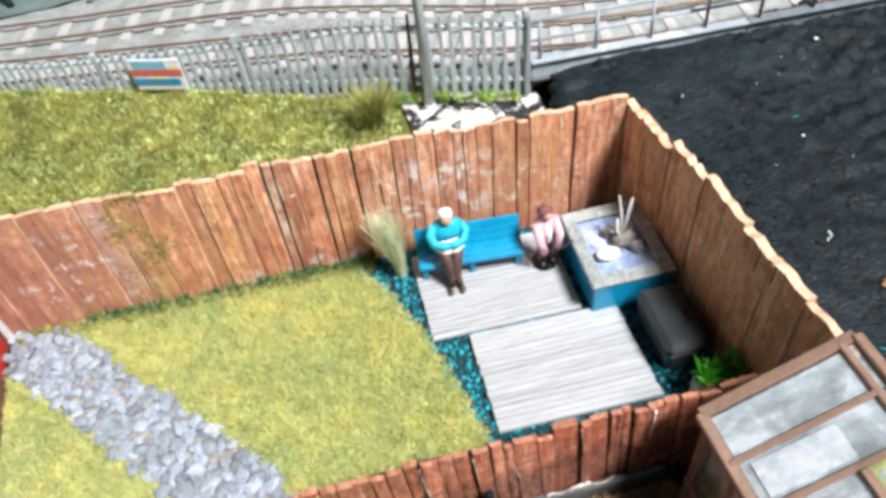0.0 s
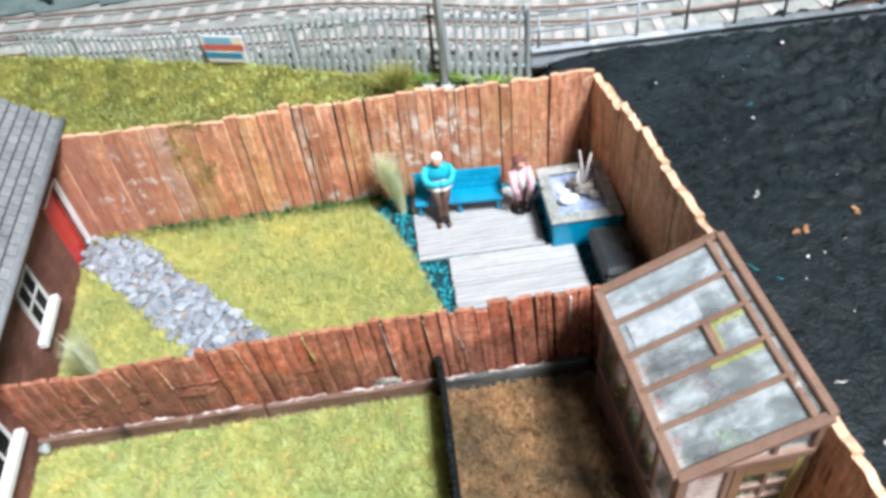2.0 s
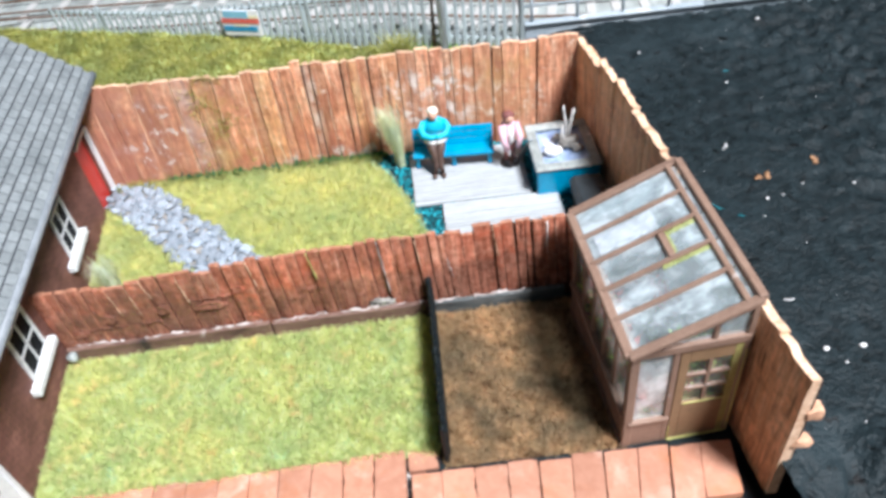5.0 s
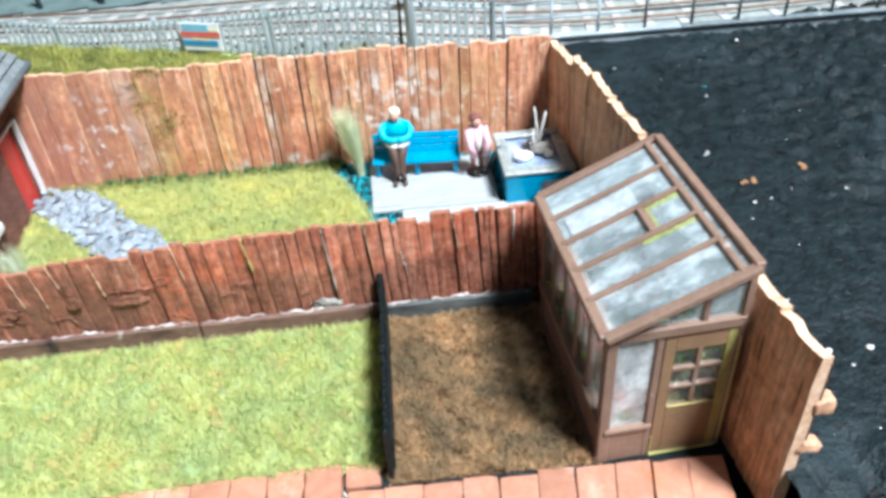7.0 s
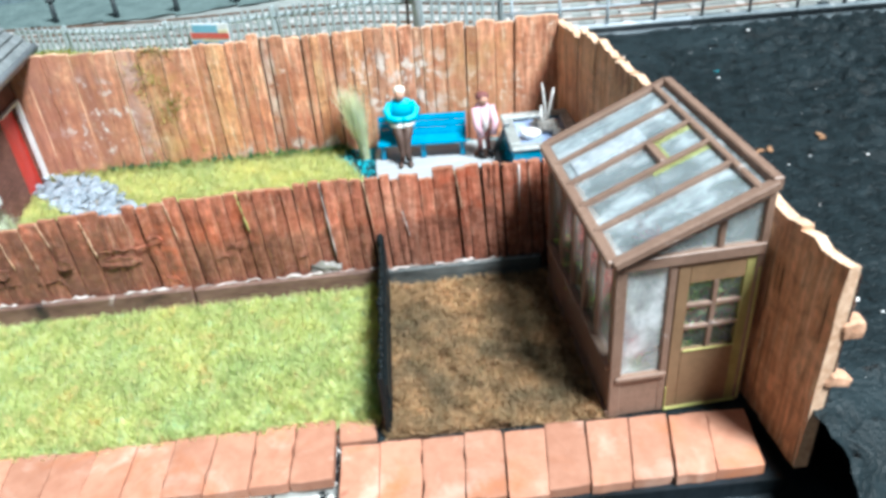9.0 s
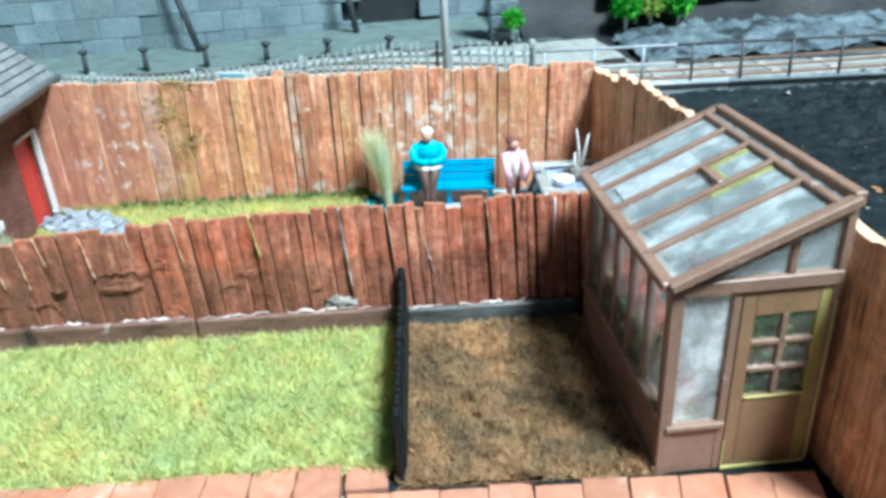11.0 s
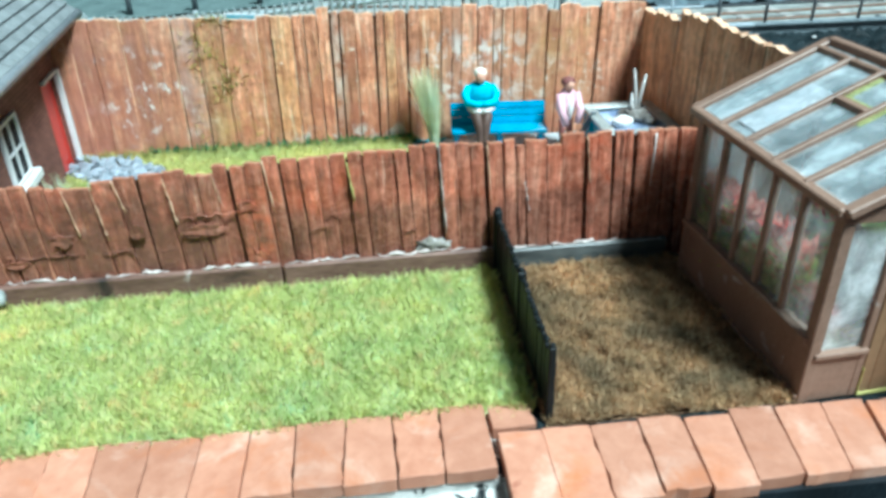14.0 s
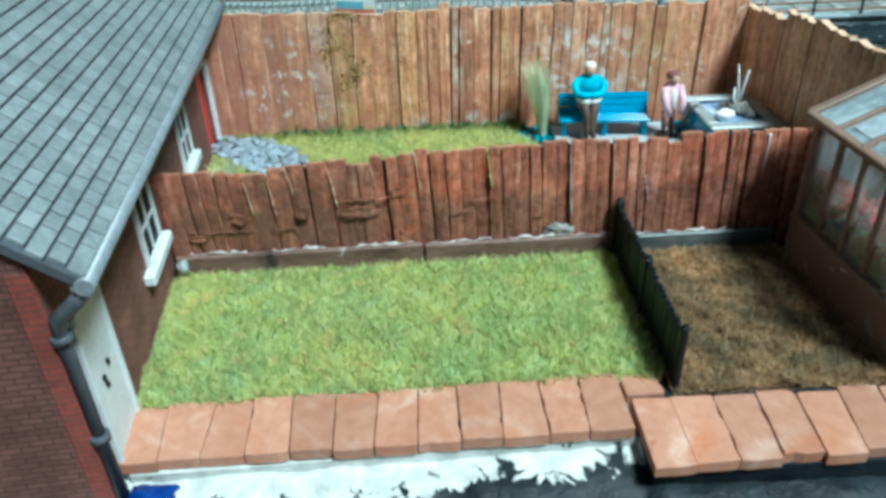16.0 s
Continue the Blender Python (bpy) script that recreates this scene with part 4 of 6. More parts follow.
def fences():
    (x0, y0), (x1, y1) = FAR
    ang = math.degrees(math.atan2(y1 - y0, x1 - x0))
    length = math.hypot(x1 - x0, y1 - y0)
    far = thing("timber_fence", (x0, y0, 0), "orange-stained timber board fence with flaked white paint patches", "fence", "garden fences", ang)
    joints = [0.0, 0.5, 1.0, 1.69, 2.3, 2.86, 3.42, 4.03, 4.85, 5.22, 5.72, 5.99, 6.3, 6.62, 6.83, 7.21, 7.70, 7.92, 8.18, 8.48, 8.76, 9.29, 9.55, 9.81, 10.2, 10.59, 10.82, 11.1, 11.43, 11.96, 12.24, 12.74, 13.26, 13.65, length]
    tops = ((0, 3.46), (1.6, 3.43), (2.3, 3.40), (2.86, 3.38), (4.03, 3.31), (4.85, 3.36), (6.3, 3.50), (6.62, 3.41), (7.21, 3.33), (7.7, 3.35), (8.76, 3.38), (9.81, 3.41), (10.2, 3.35), (10.59, 3.29), (11.1, 3.32), (11.96, 3.22), (12.24, 3.33), (12.74, 3.21), (13.26, 3.34), (13.65, 3.31))
    plank_row(far, joints, lambda x: stepped(x, tops), (M_FENCE, M_END), 3, tight=2.2, lean=0.05)
    bm = bmesh.new()
    bar(bm, (0, 0.2, 1.0), (length, 0.2, 1.0), 0.1, 0.22)
    part("rail", bm, M_FENCE, far)
    bm = bmesh.new()
    bar(bm, (0, 0.2, 2.4), (length, 0.2, 2.4), 0.1, 0.22)
    part("rail", bm, M_FENCE, far)

    (x0, y0), (x1, y1) = NEAR
    ang = math.degrees(math.atan2(y1 - y0, x1 - x0))
    length = math.hypot(x1 - x0, y1 - y0)
    near = thing("timber_fence", (x0, y0, 0), "dark red-brown board fence with peeling glue between the gardens", "fence", "garden fences", ang)
    joints = [0.0, 0.35, 0.59, 0.86, 1.12, 1.38, 1.70, 2.14, 2.52, 2.88, 3.32, 3.66, 3.84, 4.11, 4.38, 4.62, 4.94, 5.23, 5.52, 5.81, 6.04, 6.33, 6.60, 6.86, 7.15, 7.38, 7.66, 7.91, 8.22, 8.45, 8.74, 9.05, 9.25, 9.42, 9.80, 10.06, 10.5, 10.7, 11.01, 11.22, 11.4, 11.63, 11.91, 12.2, 12.5, 12.85, 13.2, 13.55, 13.9, length]
    tops = ((0, 2.28), (1.12, 2.22), (1.38, 2.18), (2.14, 2.27), (2.52, 2.31), (3.32, 2.36), (3.66, 2.27), (4.11, 2.37), (4.62, 2.42), (4.94, 2.50), (5.23, 2.43), (6.33, 2.46), (7.38, 2.51), (8.45, 2.46), (8.74, 2.49), (9.25, 2.41), (9.42, 2.48), (9.8, 2.38), (10.06, 2.51), (11.91, 2.49))
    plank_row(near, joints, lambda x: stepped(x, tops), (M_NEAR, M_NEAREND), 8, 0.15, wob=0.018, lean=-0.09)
    bm = bmesh.new()
    box(bm, 0.08, 4.98, -0.16, -0.03, 0.0, 0.50, 0.03)
    for v in bm.verts:
        v.co.y += 0.02 * noise.noise(v.co * 2)
    part("skirting_board", bm, M_SKIRT, near, "grey-brown gravel board along the foot")
    bm = bmesh.new()
    box(bm, 5.02, 8.9, -0.15, -0.02, 0.0, 0.47, 0.03)
    part("skirting_board", bm, M_SKIRT, near, "grey-brown gravel board along the foot")
    part("skirting_board", box(bmesh.new(), 8.92, 12.1, -0.14, -0.02, 0.0, 0.40, 0.03), M_SKIRTGREY, near, "blue-grey damp gravel board along the foot")
    rng = random.Random(22)
    for a, b in ((0.3, 1.6), (2.0, 3.1), (3.6, 4.9), (5.1, 6.4), (6.7, 8.3), (8.6, 9.6), (9.9, 11.2)):
        pts, rad, x = [], [], a
        while x < b:
            pts.append((x, -0.06 + rng.uniform(-0.05, 0.02), (0.51 if x < 5 else 0.48 if x < 8.9 else 0.41) + rng.uniform(-0.02, 0.04)))
            rad.append(rng.choice((0.008, 0.016, 0.03, 0.05)) * rng.uniform(0.7, 1.1))
            x += rng.uniform(0.05, 0.16)
        part("glue_bead", tube(bmesh.new(), pts, rad, 6), M_SKIRTGLUE, near, "pale dried glue bead")
    # white strip in place of a slit with the bright deck behind it
    pts = [(11.68, -0.03, 2.44), (11.69, -0.035, 2.1), (11.67, -0.03, 1.8), (11.68, -0.03, 1.45)]
    part("glue_bead", tube(bmesh.new(), pts, [0.022, 0.014, 0.018, 0.006], 6), M_ORNWHITE, near, "white strip painted in place of a bright slit between boards")
    # painted highlights: thin pale strips where board sides catch the light
    for x, z0, z1, r, m in ((1.70, 1.3, 2.16, 0.012, M_END), (2.14, 1.2, 2.2, 0.014, M_END), (2.52, 1.7, 2.26, 0.014, M_END), (3.32, 1.4, 2.24, 0.018, M_END), (4.11, 1.6, 2.3, 0.012, M_END), (4.96, 1.5, 2.46, 0.016, M_END),
                         (6.33, 1.6, 2.46, 0.016, M_YELLOW), (7.91, 0.8, 2.5, 0.016, M_SKIRTGLUE), (8.74, 1.3, 2.44, 0.010, M_END), (10.5, 1.6, 2.48, 0.012, M_END), (9.42, 1.1, 1.7, 0.014, M_SKIRTGLUE)):
        k = 9
        pts = [(x + 0.05 - 0.1 * i / k + rng.uniform(-0.006, 0.006), -0.035 + rng.uniform(-0.008, 0.004), z0 + (z1 - z0) * i / k) for i in range(k + 1)]
        part("glue_bead", tube(bmesh.new(), pts, [r * rng.choice((0.25, 0.6, 1.0, 1.2)) for _ in pts], 5), m, near, "pale strip painted as a board edge that catches light")
    # flakes of peeled veneer and glue on its near face
    rng = random.Random(2)
    for x, z, w, h in ((3.80, 1.26, 0.36, 0.12), (2.70, 1.30, 0.14, 0.14), (4.68, 0.62, 0.14, 0.16), (0.62, 0.86, 0.2, 0.08), (4.56, 1.66, 0.16, 0.12), (1.46, 1.24, 0.15, 0.11)):
        bm = bmesh.new()
        ring = [(w * rng.uniform(0.75, 1.15) * math.cos(k * math.tau / 14), h * rng.uniform(0.6, 1.25) * math.sin(k * math.tau / 14)) for k in range(14)]
        front = [bm.verts.new((x + u, -0.062 - rng.uniform(0, 0.022), z + v)) for u, v in ring]
        back = [bm.verts.new((x + u * 0.97, -0.02, z + v * 0.97)) for u, v in ring]
        mid = bm.verts.new((x, -0.058, z))
        for k in range(14):
            bm.faces.new((front[k], front[(k + 1) % 14], mid))
            bm.faces.new((front[(k + 1) % 14], front[k], back[k], back[(k + 1) % 14]))
        part("peeled_flake", bm, M_NEAR, near)
    for xa, za, xb, zb, r in ((3.38, 1.50, 4.60, 1.55, 0.024), (3.42, 1.13, 4.12, 1.15, 0.032), (2.02, 0.92, 2.62, 0.98, 0.022), (2.50, 1.0, 2.66, 0.74, 0.018), (4.40, 1.78, 4.75, 1.52, 0.018),
                             (5.55, 1.12, 6.02, 1.14, 0.014), (5.92, 1.36, 6.36, 1.42, 0.022), (0.42, 0.98, 1.75, 0.96, 0.022), (1.25, 1.34, 1.66, 1.33, 0.022), (7.20, 0.94, 7.44, 0.96, 0.016), (4.55, 0.80, 4.75, 0.52, 0.026), (2.58, 1.42, 2.82, 1.44, 0.014)):
        n = max(5, int((xb - xa) / 0.09))
        pts = [(xa + (xb - xa) * i / n, -0.045 + rng.uniform(-0.012, 0.008), za + (zb - za) * i / n + rng.uniform(-0.03, 0.03)) for i in range(n + 1)]
        rad = [0.004 + 0.72 * r * rng.uniform(0.45, 1.25) * math.sin(math.pi * (i + 0.4) / (n + 0.8)) for i in range(n + 1)]
        part("peeled_ridge", tube(bmesh.new(), pts, rad, 5), M_NEAR, near)
    bm = bmesh.new()
    blob(bm, (0, 0, 0), (0.24, 0.03, 0.13), 0, 3, 1.1, 2.4)
    bmesh.ops.translate(bm, vec=(7.72, -0.07, 0.60), verts=bm.verts)
    part("torn_metal_scrap", bm, M_ROCK, near, "torn grey scrap stuck low on the boards")

    right = thing("timber_fence", (RIGHT_X, 11.5, 0), "brown timber board fence with pale cut tops beside the tarmac", "fence", "garden fences", -90.0)
    plank_row(right, uneven(12.45, 0.7, 1.35, 14), lambda x: 3.12 + 0.38 * smooth(0.3, 3.2, x), (M_RIGHT, M_END), 14, 0.22, 0.012, 0.06)
    for z, a, b in ((2.8, 0.2, 12.3), (1.7, 0.2, 12.3)):
        bm = bmesh.new()
        bar(bm, (a, 0.31, z), (b, 0.30, z), 0.16, 0.26, 0, 0.05)
        part("rail", bm, M_RIGHT, right)
    for z, depth, tall, tip, turn in ((2.50, 0.26, 0.34, 0.8, 8), (1.66, 0.30, 0.30, 0.3, -14)):
        bm = bmesh.new()
        box(bm, -0.12, 0.12, -0.08, depth, -tall / 2, tall / 2, 0.05)
        bmesh.ops.subdivide_edges(bm, edges=bm.edges[:], cuts=2, use_grid_fill=True)
        for v in bm.verts:
            u = max(0.0, v.co.y / depth)
            v.co.z *= 1 - (1 - tip) * u
            v.co += Vector(noise.noise_vector(v.co * 5 + Vector((z, 0, 0)))) * 0.035
        bmesh.ops.transform(bm, matrix=pose(12.36, 0.20, z, turn, 0, 0), verts=bm.verts)
        part("splintered_end", bm, M_RAILEND, right, "splintered pinkish rail end")


def climbing_moss():
    """Moss tufts that cling to the far fence."""
    rng = np.random.default_rng(3)
    fence_y = lambda x: on(FAR, x) - 0.03
    xs, ys, zs = [], [], []
    for cx, cz, sx, sz, n in ((-3.35, 2.85, 0.18, 0.16, 44), (-3.15, 2.55, 0.16, 0.16, 36), (-2.75, 1.75, 0.32, 0.15, 90), (-2.6, 2.05, 0.22, 0.2, 40), (-3.5, 2.3, 0.1, 0.18, 22), (-2.9, 1.4, 0.15, 0.1, 26), (-2.7, 1.85, 0.2, 0.12, 60), (-2.95, 3.36, 0.2, 0.06, 60), (-2.55, 3.2, 0.08, 0.12, 20), (-3.6, 0.9, 0.1, 0.3, 24), (-2.2, 0.6, 0.1, 0.2, 24)):
        x = rng.normal(cx, sx, n)
        xs.append(x), zs.append(rng.normal(cz, sz, n)), ys.append(np.array([fence_y(a) for a in x]))
    me = fibres("climbing_moss", np.concatenate(xs), np.concatenate(ys), np.concatenate(zs), rng, 0.10, 0.04, 2.4, M_BANK)
    tagged(new("climbing_moss", me), "sparse olive moss clinging to the orange fence", "moss", "", "stuff")


def fence_weeds():
    """Low weeds along the foot of the far fence."""
    rng = np.random.default_rng(9)
    xs, ys, zs = [], [], []
    for cx in np.concatenate([rng.uniform(-4.8, 1.6, 64), rng.uniform(6.2, 7.2, 3)]):
        k = int(rng.integers(5, 16))
        x = rng.normal(cx, 0.14, k)
        xs.append(x), ys.append(np.array([on(FAR, a) - 0.06 for a in x]) - np.abs(rng.normal(0, 0.06, k))), zs.append(rng.uniform(0.0, 0.14, k))
    me = fibres("fence_weeds", np.concatenate(xs), np.concatenate(ys), np.concatenate(zs), rng, 0.23, 0.085, 1.5, M_WEED)
    tagged(new("fence_weeds", me), "low green weeds along the foot of the fence", "weeds", "", "stuff")


def black_fence():
    fence = thing("picket_fence", (2.12, 5.05, 0), "low black-painted picket fence between lawn and soil", "fence", "", math.degrees(math.atan2(1.0 - 5.05, 1.78 - 2.12)))
    length = math.hypot(4.05, 0.34)
    n = 24
    bm = bmesh.new()
    box(bm, -0.078, 0.078, -0.035, 0.035, 0.0, 1.12, 0.012)
    blob(bm, (0, 0, 1.14), (0.062, 0.05, 0.06), 0, 1)
    me = mesh_of("picket", bm, M_BLACKFENCE)
    rng = random.Random(6)
    for i in range(n):
        ob = new("picket", me)
        ob.parent = fence
        ob.matrix_basis = pose((0.08 + i * (length - 0.3) / (n - 1)) * K, rng.uniform(-0.012, 0.012) * K, rng.uniform(-0.03, 0.015) * K, 0, rng.uniform(-2, 2), 0)
    for z in (0.35, 0.85):
        bm = bmesh.new()
        bar(bm, (0, 0.06, z), (length - 0.1, 0.06, z), 0.05, 0.3, 0, 0.01)
        part("rail", bm, M_BLACKFENCE, fence)
    for x, h, r in ((0.0, 1.25, 0.075), (length / 2, 1.22, 0.07), (length - 0.06, 1.25, 0.052)):
        bm = bmesh.new()
        box(bm, x - r, x + r, -r, r, 0, h, 0.02)
        blob(bm, (x, 0, h + 0.02), (r * 0.85, r * 0.85, r * 0.6), 0, 2)
        part("post", bm, M_BLACKFENCE, fence)


# ---------------------------------------------------------------- coping wall
def coping():
    wall = thing("coping_wall", (0, 0, 0), "low garden wall capped with orange terracotta tiles", "wall")
    rng = random.Random(9)
    bm = bmesh.new()
    bm2 = [(-6.6, 0.75), (0.95, 0.32), (0.95, -0.35), (7.4, -0.98), (7.4, 0.12), (1.8, 0.85), (1.0, 1.38), (-6.6, 1.85)]
    f = bm.faces.new([bm.verts.new((x, y, -0.16)) for x, y in bm2])
    ext = bmesh.ops.extrude_face_region(bm, geom=[f])
    bmesh.ops.translate(bm, vec=(0, 0, -1.4), verts=[v for v in ext["geom"] if isinstance(v, bmesh.types.BMVert)])
    part("core", bm, edge_material(), wall, "white plaster core with black paint")
    bm = bmesh.new()
    blob(bm, (-6.25, 0.42, -0.30), (0.42, 0.22, 0.14), 0, 3, 0.5, 2)
    part("paint_blot", bm, M_BLUEBLOT, wall, "dried dark blue paint")

    def tile(xb0, xb1, yb0, yb1, xf0, xf1, yf0, yf1, z):
        bm = bmesh.new()
        t = 0.2
        corner = [Vector(p) for p in ((xb0, yb0), (xb1, yb1), (xf1, yf1), (xf0, yf0))]
        mid = sum(corner, Vector((0, 0))) / 4
        lift = [rng.uniform(-0.016, 0.016) for _ in range(4)]
        ring, heights = [], []
        for k in range(4):
            n = 4 if k % 2 == 0 else 7
            for i in range(n):
                u = i / n
                p = corner[k].lerp(corner[(k + 1) % 4], u)
                inward = (mid - p).normalized()
                chip = abs(rng.gauss(0, 0.006)) + (rng.uniform(0.015, 0.04) if rng.random() < 0.06 else 0.0) + (0.010 if i == 0 else 0.0)
                ring.append(p + inward * chip)
                heights.append(z + lift[k] * (1 - u) + lift[(k + 1) % 4] * u + rng.uniform(-0.004, 0.004))
        lo = [bm.verts.new((p.x, p.y, z - t)) for p in ring]
        side = [bm.verts.new((p.x, p.y, h - rng.uniform(0.010, 0.018))) for p, h in zip(ring, heights)]
        hi = [bm.verts.new((*(p + (mid - p).normalized() * rng.uniform(0.010, 0.018)), h)) for p, h in zip(ring, heights)]
        top = bm.verts.new((mid.x, mid.y, z + sum(lift) / 4 + rng.uniform(-0.012, 0.006)))
        m = len(ring)
        for i in range(m):
            j = (i + 1) % m
            bm.faces.new((lo[i], lo[j], side[j], side[i])), bm.faces.new((side[i], side[j], hi[j], hi[i]))
            bm.faces.new((hi[i], hi[j], top))
        bm.faces.new(lo[::-1])
        bmesh.ops.recalc_face_normals(bm, faces=bm.faces)
        part("tile", bm, M_COPING, wall)

    def course(back, front, back_y, front_y, z, drift):
        """Tiles between neighbouring joints, given along the back and the front edge."""
        for i in range(len(back) - 1):
            g, d = rng.uniform(-0.002, 0.010), rng.uniform(-drift, drift)
            (b0, b1), (f0, f1) = back[i:i + 2], front[i:i + 2]
            tile(b0 + g, b1 - g, back_y(b0) + d, back_y(b1) + d, f0 + g, f1 - g, front_y(f0) + d, front_y(f1) + d, z + rng.uniform(-0.02, 0.02))

    course([-6.70, -6.20, -5.45, -4.85, -4.23, -3.56, -2.88, -2.26, -1.64, -0.97, -0.34, 0.33, 0.95],
           [-6.72, -6.17, -5.56, -4.91, -4.25, -3.63, -3.02, -2.38, -1.72, -1.11, -0.42, 0.19, 0.86],
           lambda x: 1.97 - 0.064 * (x + 6.7), lambda x: 0.79 - 0.072 * (x + 6.7), 0.08, 0.03)
    tile(1.0, 1.60, 1.49, 1.36, 0.97, 1.58, 1.0, 0.94, 0.05)
    course([1.01, 1.62, 2.28, 2.95, 3.57, 4.23, 4.87, 5.56, 6.18, 6.77, 7.40], [0.88, 1.49, 2.12, 2.75, 3.36, 3.96, 4.58, 5.20, 5.82, 6.42, 7.15],
           lambda x: 0.96 - 0.102 * (x - 1.0), lambda x: -0.44 - 0.062 * (x - 0.88), 0.05, 0.04)


# ---------------------------------------------------------------- house
def window_unit(house, y0, y1, z0, z1, sill0, sill1):
    """A casement in the long wall, glazed dark; y along the wall."""
    hx = HOUSE_X
    bm = bmesh.new()
    box(bm, hx - 0.02, hx + 0.035, y0, y1, z0, z1)
    glassy = part("window", bm, M_BLACKGLASS, house, "small white casement window")
    bm = bmesh.new()
    t = 0.06
    for a, b, c, d in ((y0 - t, y0 + 0.02, z0, z1 + t), (y1 - 0.02, y1 + t, z0, z1 + t), (y0, y1, z1 - 0.02, z1 + t), (y0, y1, z0, z0 + t)):
        box(bm, hx, hx + 0.09, a, b, c, d, 0.012)
    part("frame", bm, M_WHITE, glassy)
    ym, zm = (y0 + y1) / 2, (z0 + z1) / 2
    bm = bmesh.new()
    box(bm, hx, hx + 0.075, ym - 0.026, ym + 0.026, z0, z1, 0.008)
    part("glazing_bar", bm, M_WHITE, glassy)
    bm = bmesh.new()
    box(bm, hx, hx + 0.07, y0, y1, zm - 0.026, zm + 0.026, 0.008)
    part("glazing_bar", bm, M_WHITE, glassy)
    bm = bmesh.new()
    box(bm, hx - 0.02, hx + 0.19, sill0, sill1, z0 - 0.22, z0 - 0.01, 0.03)
    part("sill", bm, M_WHITE, glassy, "thick white window sill")


def house():
    h = thing("house", (0, 0, 0), "red-brown brick house with a grey slate roof", "house")
    hx, y0, y1, back, eave = HOUSE_X, 0.40, 13.2, -15.0, 3.55
    ridge_x, pitch = -10.9, 0.84
    ridge_z = eave + pitch * (-6.16 - ridge_x) - 0.1
    bm = bmesh.new()
    for a, b, c in ((y0, 11.35, -0.6), (11.35, 12.45, 2.34), (12.45, y1, -0.6)):
        box(bm, hx - 0.3, hx, a, b, c, eave + 0.45)
    part("wall", bm, M_BRICK, h, "red-brown brick side wall")
    for y in (y0, y1 - 0.3):
        bm = bmesh.new()
        pts = [(hx - 0.3, -0.6), (back, -0.6), (back, eave), (ridge_x, ridge_z - 0.3), (hx - 0.3, eave + 0.42)]
        f = bm.faces.new([bm.verts.new((x, y, z)) for x, z in pts])
        ext = bmesh.ops.extrude_face_region(bm, geom=[f])
        bmesh.ops.translate(bm, vec=(0, 0.3, 0), verts=[v for v in ext["geom"] if isinstance(v, bmesh.types.BMVert)])
        part("wall", bm, M_BRICK, h, "red-brown brick gable wall")
    bm = bmesh.new()
    box(bm, back, back + 0.3, y0 + 0.3, y1 - 0.3, -0.6, eave)
    part("wall", bm, M_BRICK, h)
    part("corner_bricks", box(bmesh.new(), hx - 0.24, hx + 0.012, y0 - 0.012, y0 + 0.10, -0.6, eave + 0.1), M_BRICKRED, h, "brighter red corner bricks")
    # roof boards under the slates, coloured dark as the shade between courses
    dirx = Vector((ridge_x + 6.08, 0, ridge_z - eave)).normalized()
    run = math.hypot(ridge_x + 6.08, ridge_z - eave)
    bm = bmesh.new()
    pts = [(-6.16, eave), (ridge_x, ridge_z), (back - 0.6, eave), (back - 0.6, eave - 0.15), (ridge_x, ridge_z - 0.2), (-6.16, eave - 0.14)]
    f = bm.faces.new([bm.verts.new((x, 0.34, z)) for x, z in pts])
    ext = bmesh.ops.extrude_face_region(bm, geom=[f])
    bmesh.ops.translate(bm, vec=(0, 13.1, 0), verts=[v for v in ext["geom"] if isinstance(v, bmesh.types.BMVert)])
    roof = part("roof", bm, M_PIPE, h, "grey slate roof")
    # slates: courses up the slope, shared mesh
    rows, cols, single = 26, 38, 11
    cw, ch = 13.1 / cols, run / rows
    nrm = Vector((-dirx.z, 0, dirx.x))
    if nrm.z < 0:
        nrm = -nrm
    shape = lambda bm, m=None: box(bm, -cw / 2 + 0.017, cw / 2 - 0.017, 0, ch * 0.86, 0, 0.07, 0.010, 0, m)
    me = mesh_of("slate", shape(bmesh.new()), M_SLATE)
    rng = random.Random(12)
    base = Matrix(((0, dirx.x, nrm.x, 0), (1, 0, 0, 0), (0, dirx.z, nrm.z, 0), (0, 0, 0, 1)))
    rest = bmesh.new()
    for r in range(rows):
        for c in range(cols):
            y = 0.34 + (c + 0.5) * cw + (0.25 if r % 2 else -0.25) * cw
            y = min(max(y, 0.34 + cw / 2), 13.44 - cw / 2)
            p = Vector((-6.16, y, eave)) + dirx * (r * ch - 0.04) + nrm * rng.uniform(0.0, 0.012)
            tilt = Matrix.Rotation(radians(-1.5 + rng.uniform(-1.0, 1.0)), 4, "X")
            if c < single:
                ob = new("slate", me)
                ob.parent = roof
                ob.matrix_basis = Matrix.Translation(p * K) @ base @ tilt
            else:
                shape(rest, Matrix.Translation(p) @ base @ tilt)
    tagged(part("far_slating", rest, M_SLATE, roof), kind="stuff")
    # gutter, fascia, downpipe
    bm = bmesh.new()
    box(bm, -6.30, -6.18, 0.36, 13.42, eave - 0.30, eave - 0.1, 0.01)
    part("fascia", bm, M_LEAD, h)
    bm = bmesh.new()
    tube(bm, [(-6.12, 0.30, eave - 0.10), (-6.12, 13.46, eave - 0.08)], 0.12, 10)
    part("gutter", bm, M_LEAD, h, "grey half-round gutter")
    bm = bmesh.new()
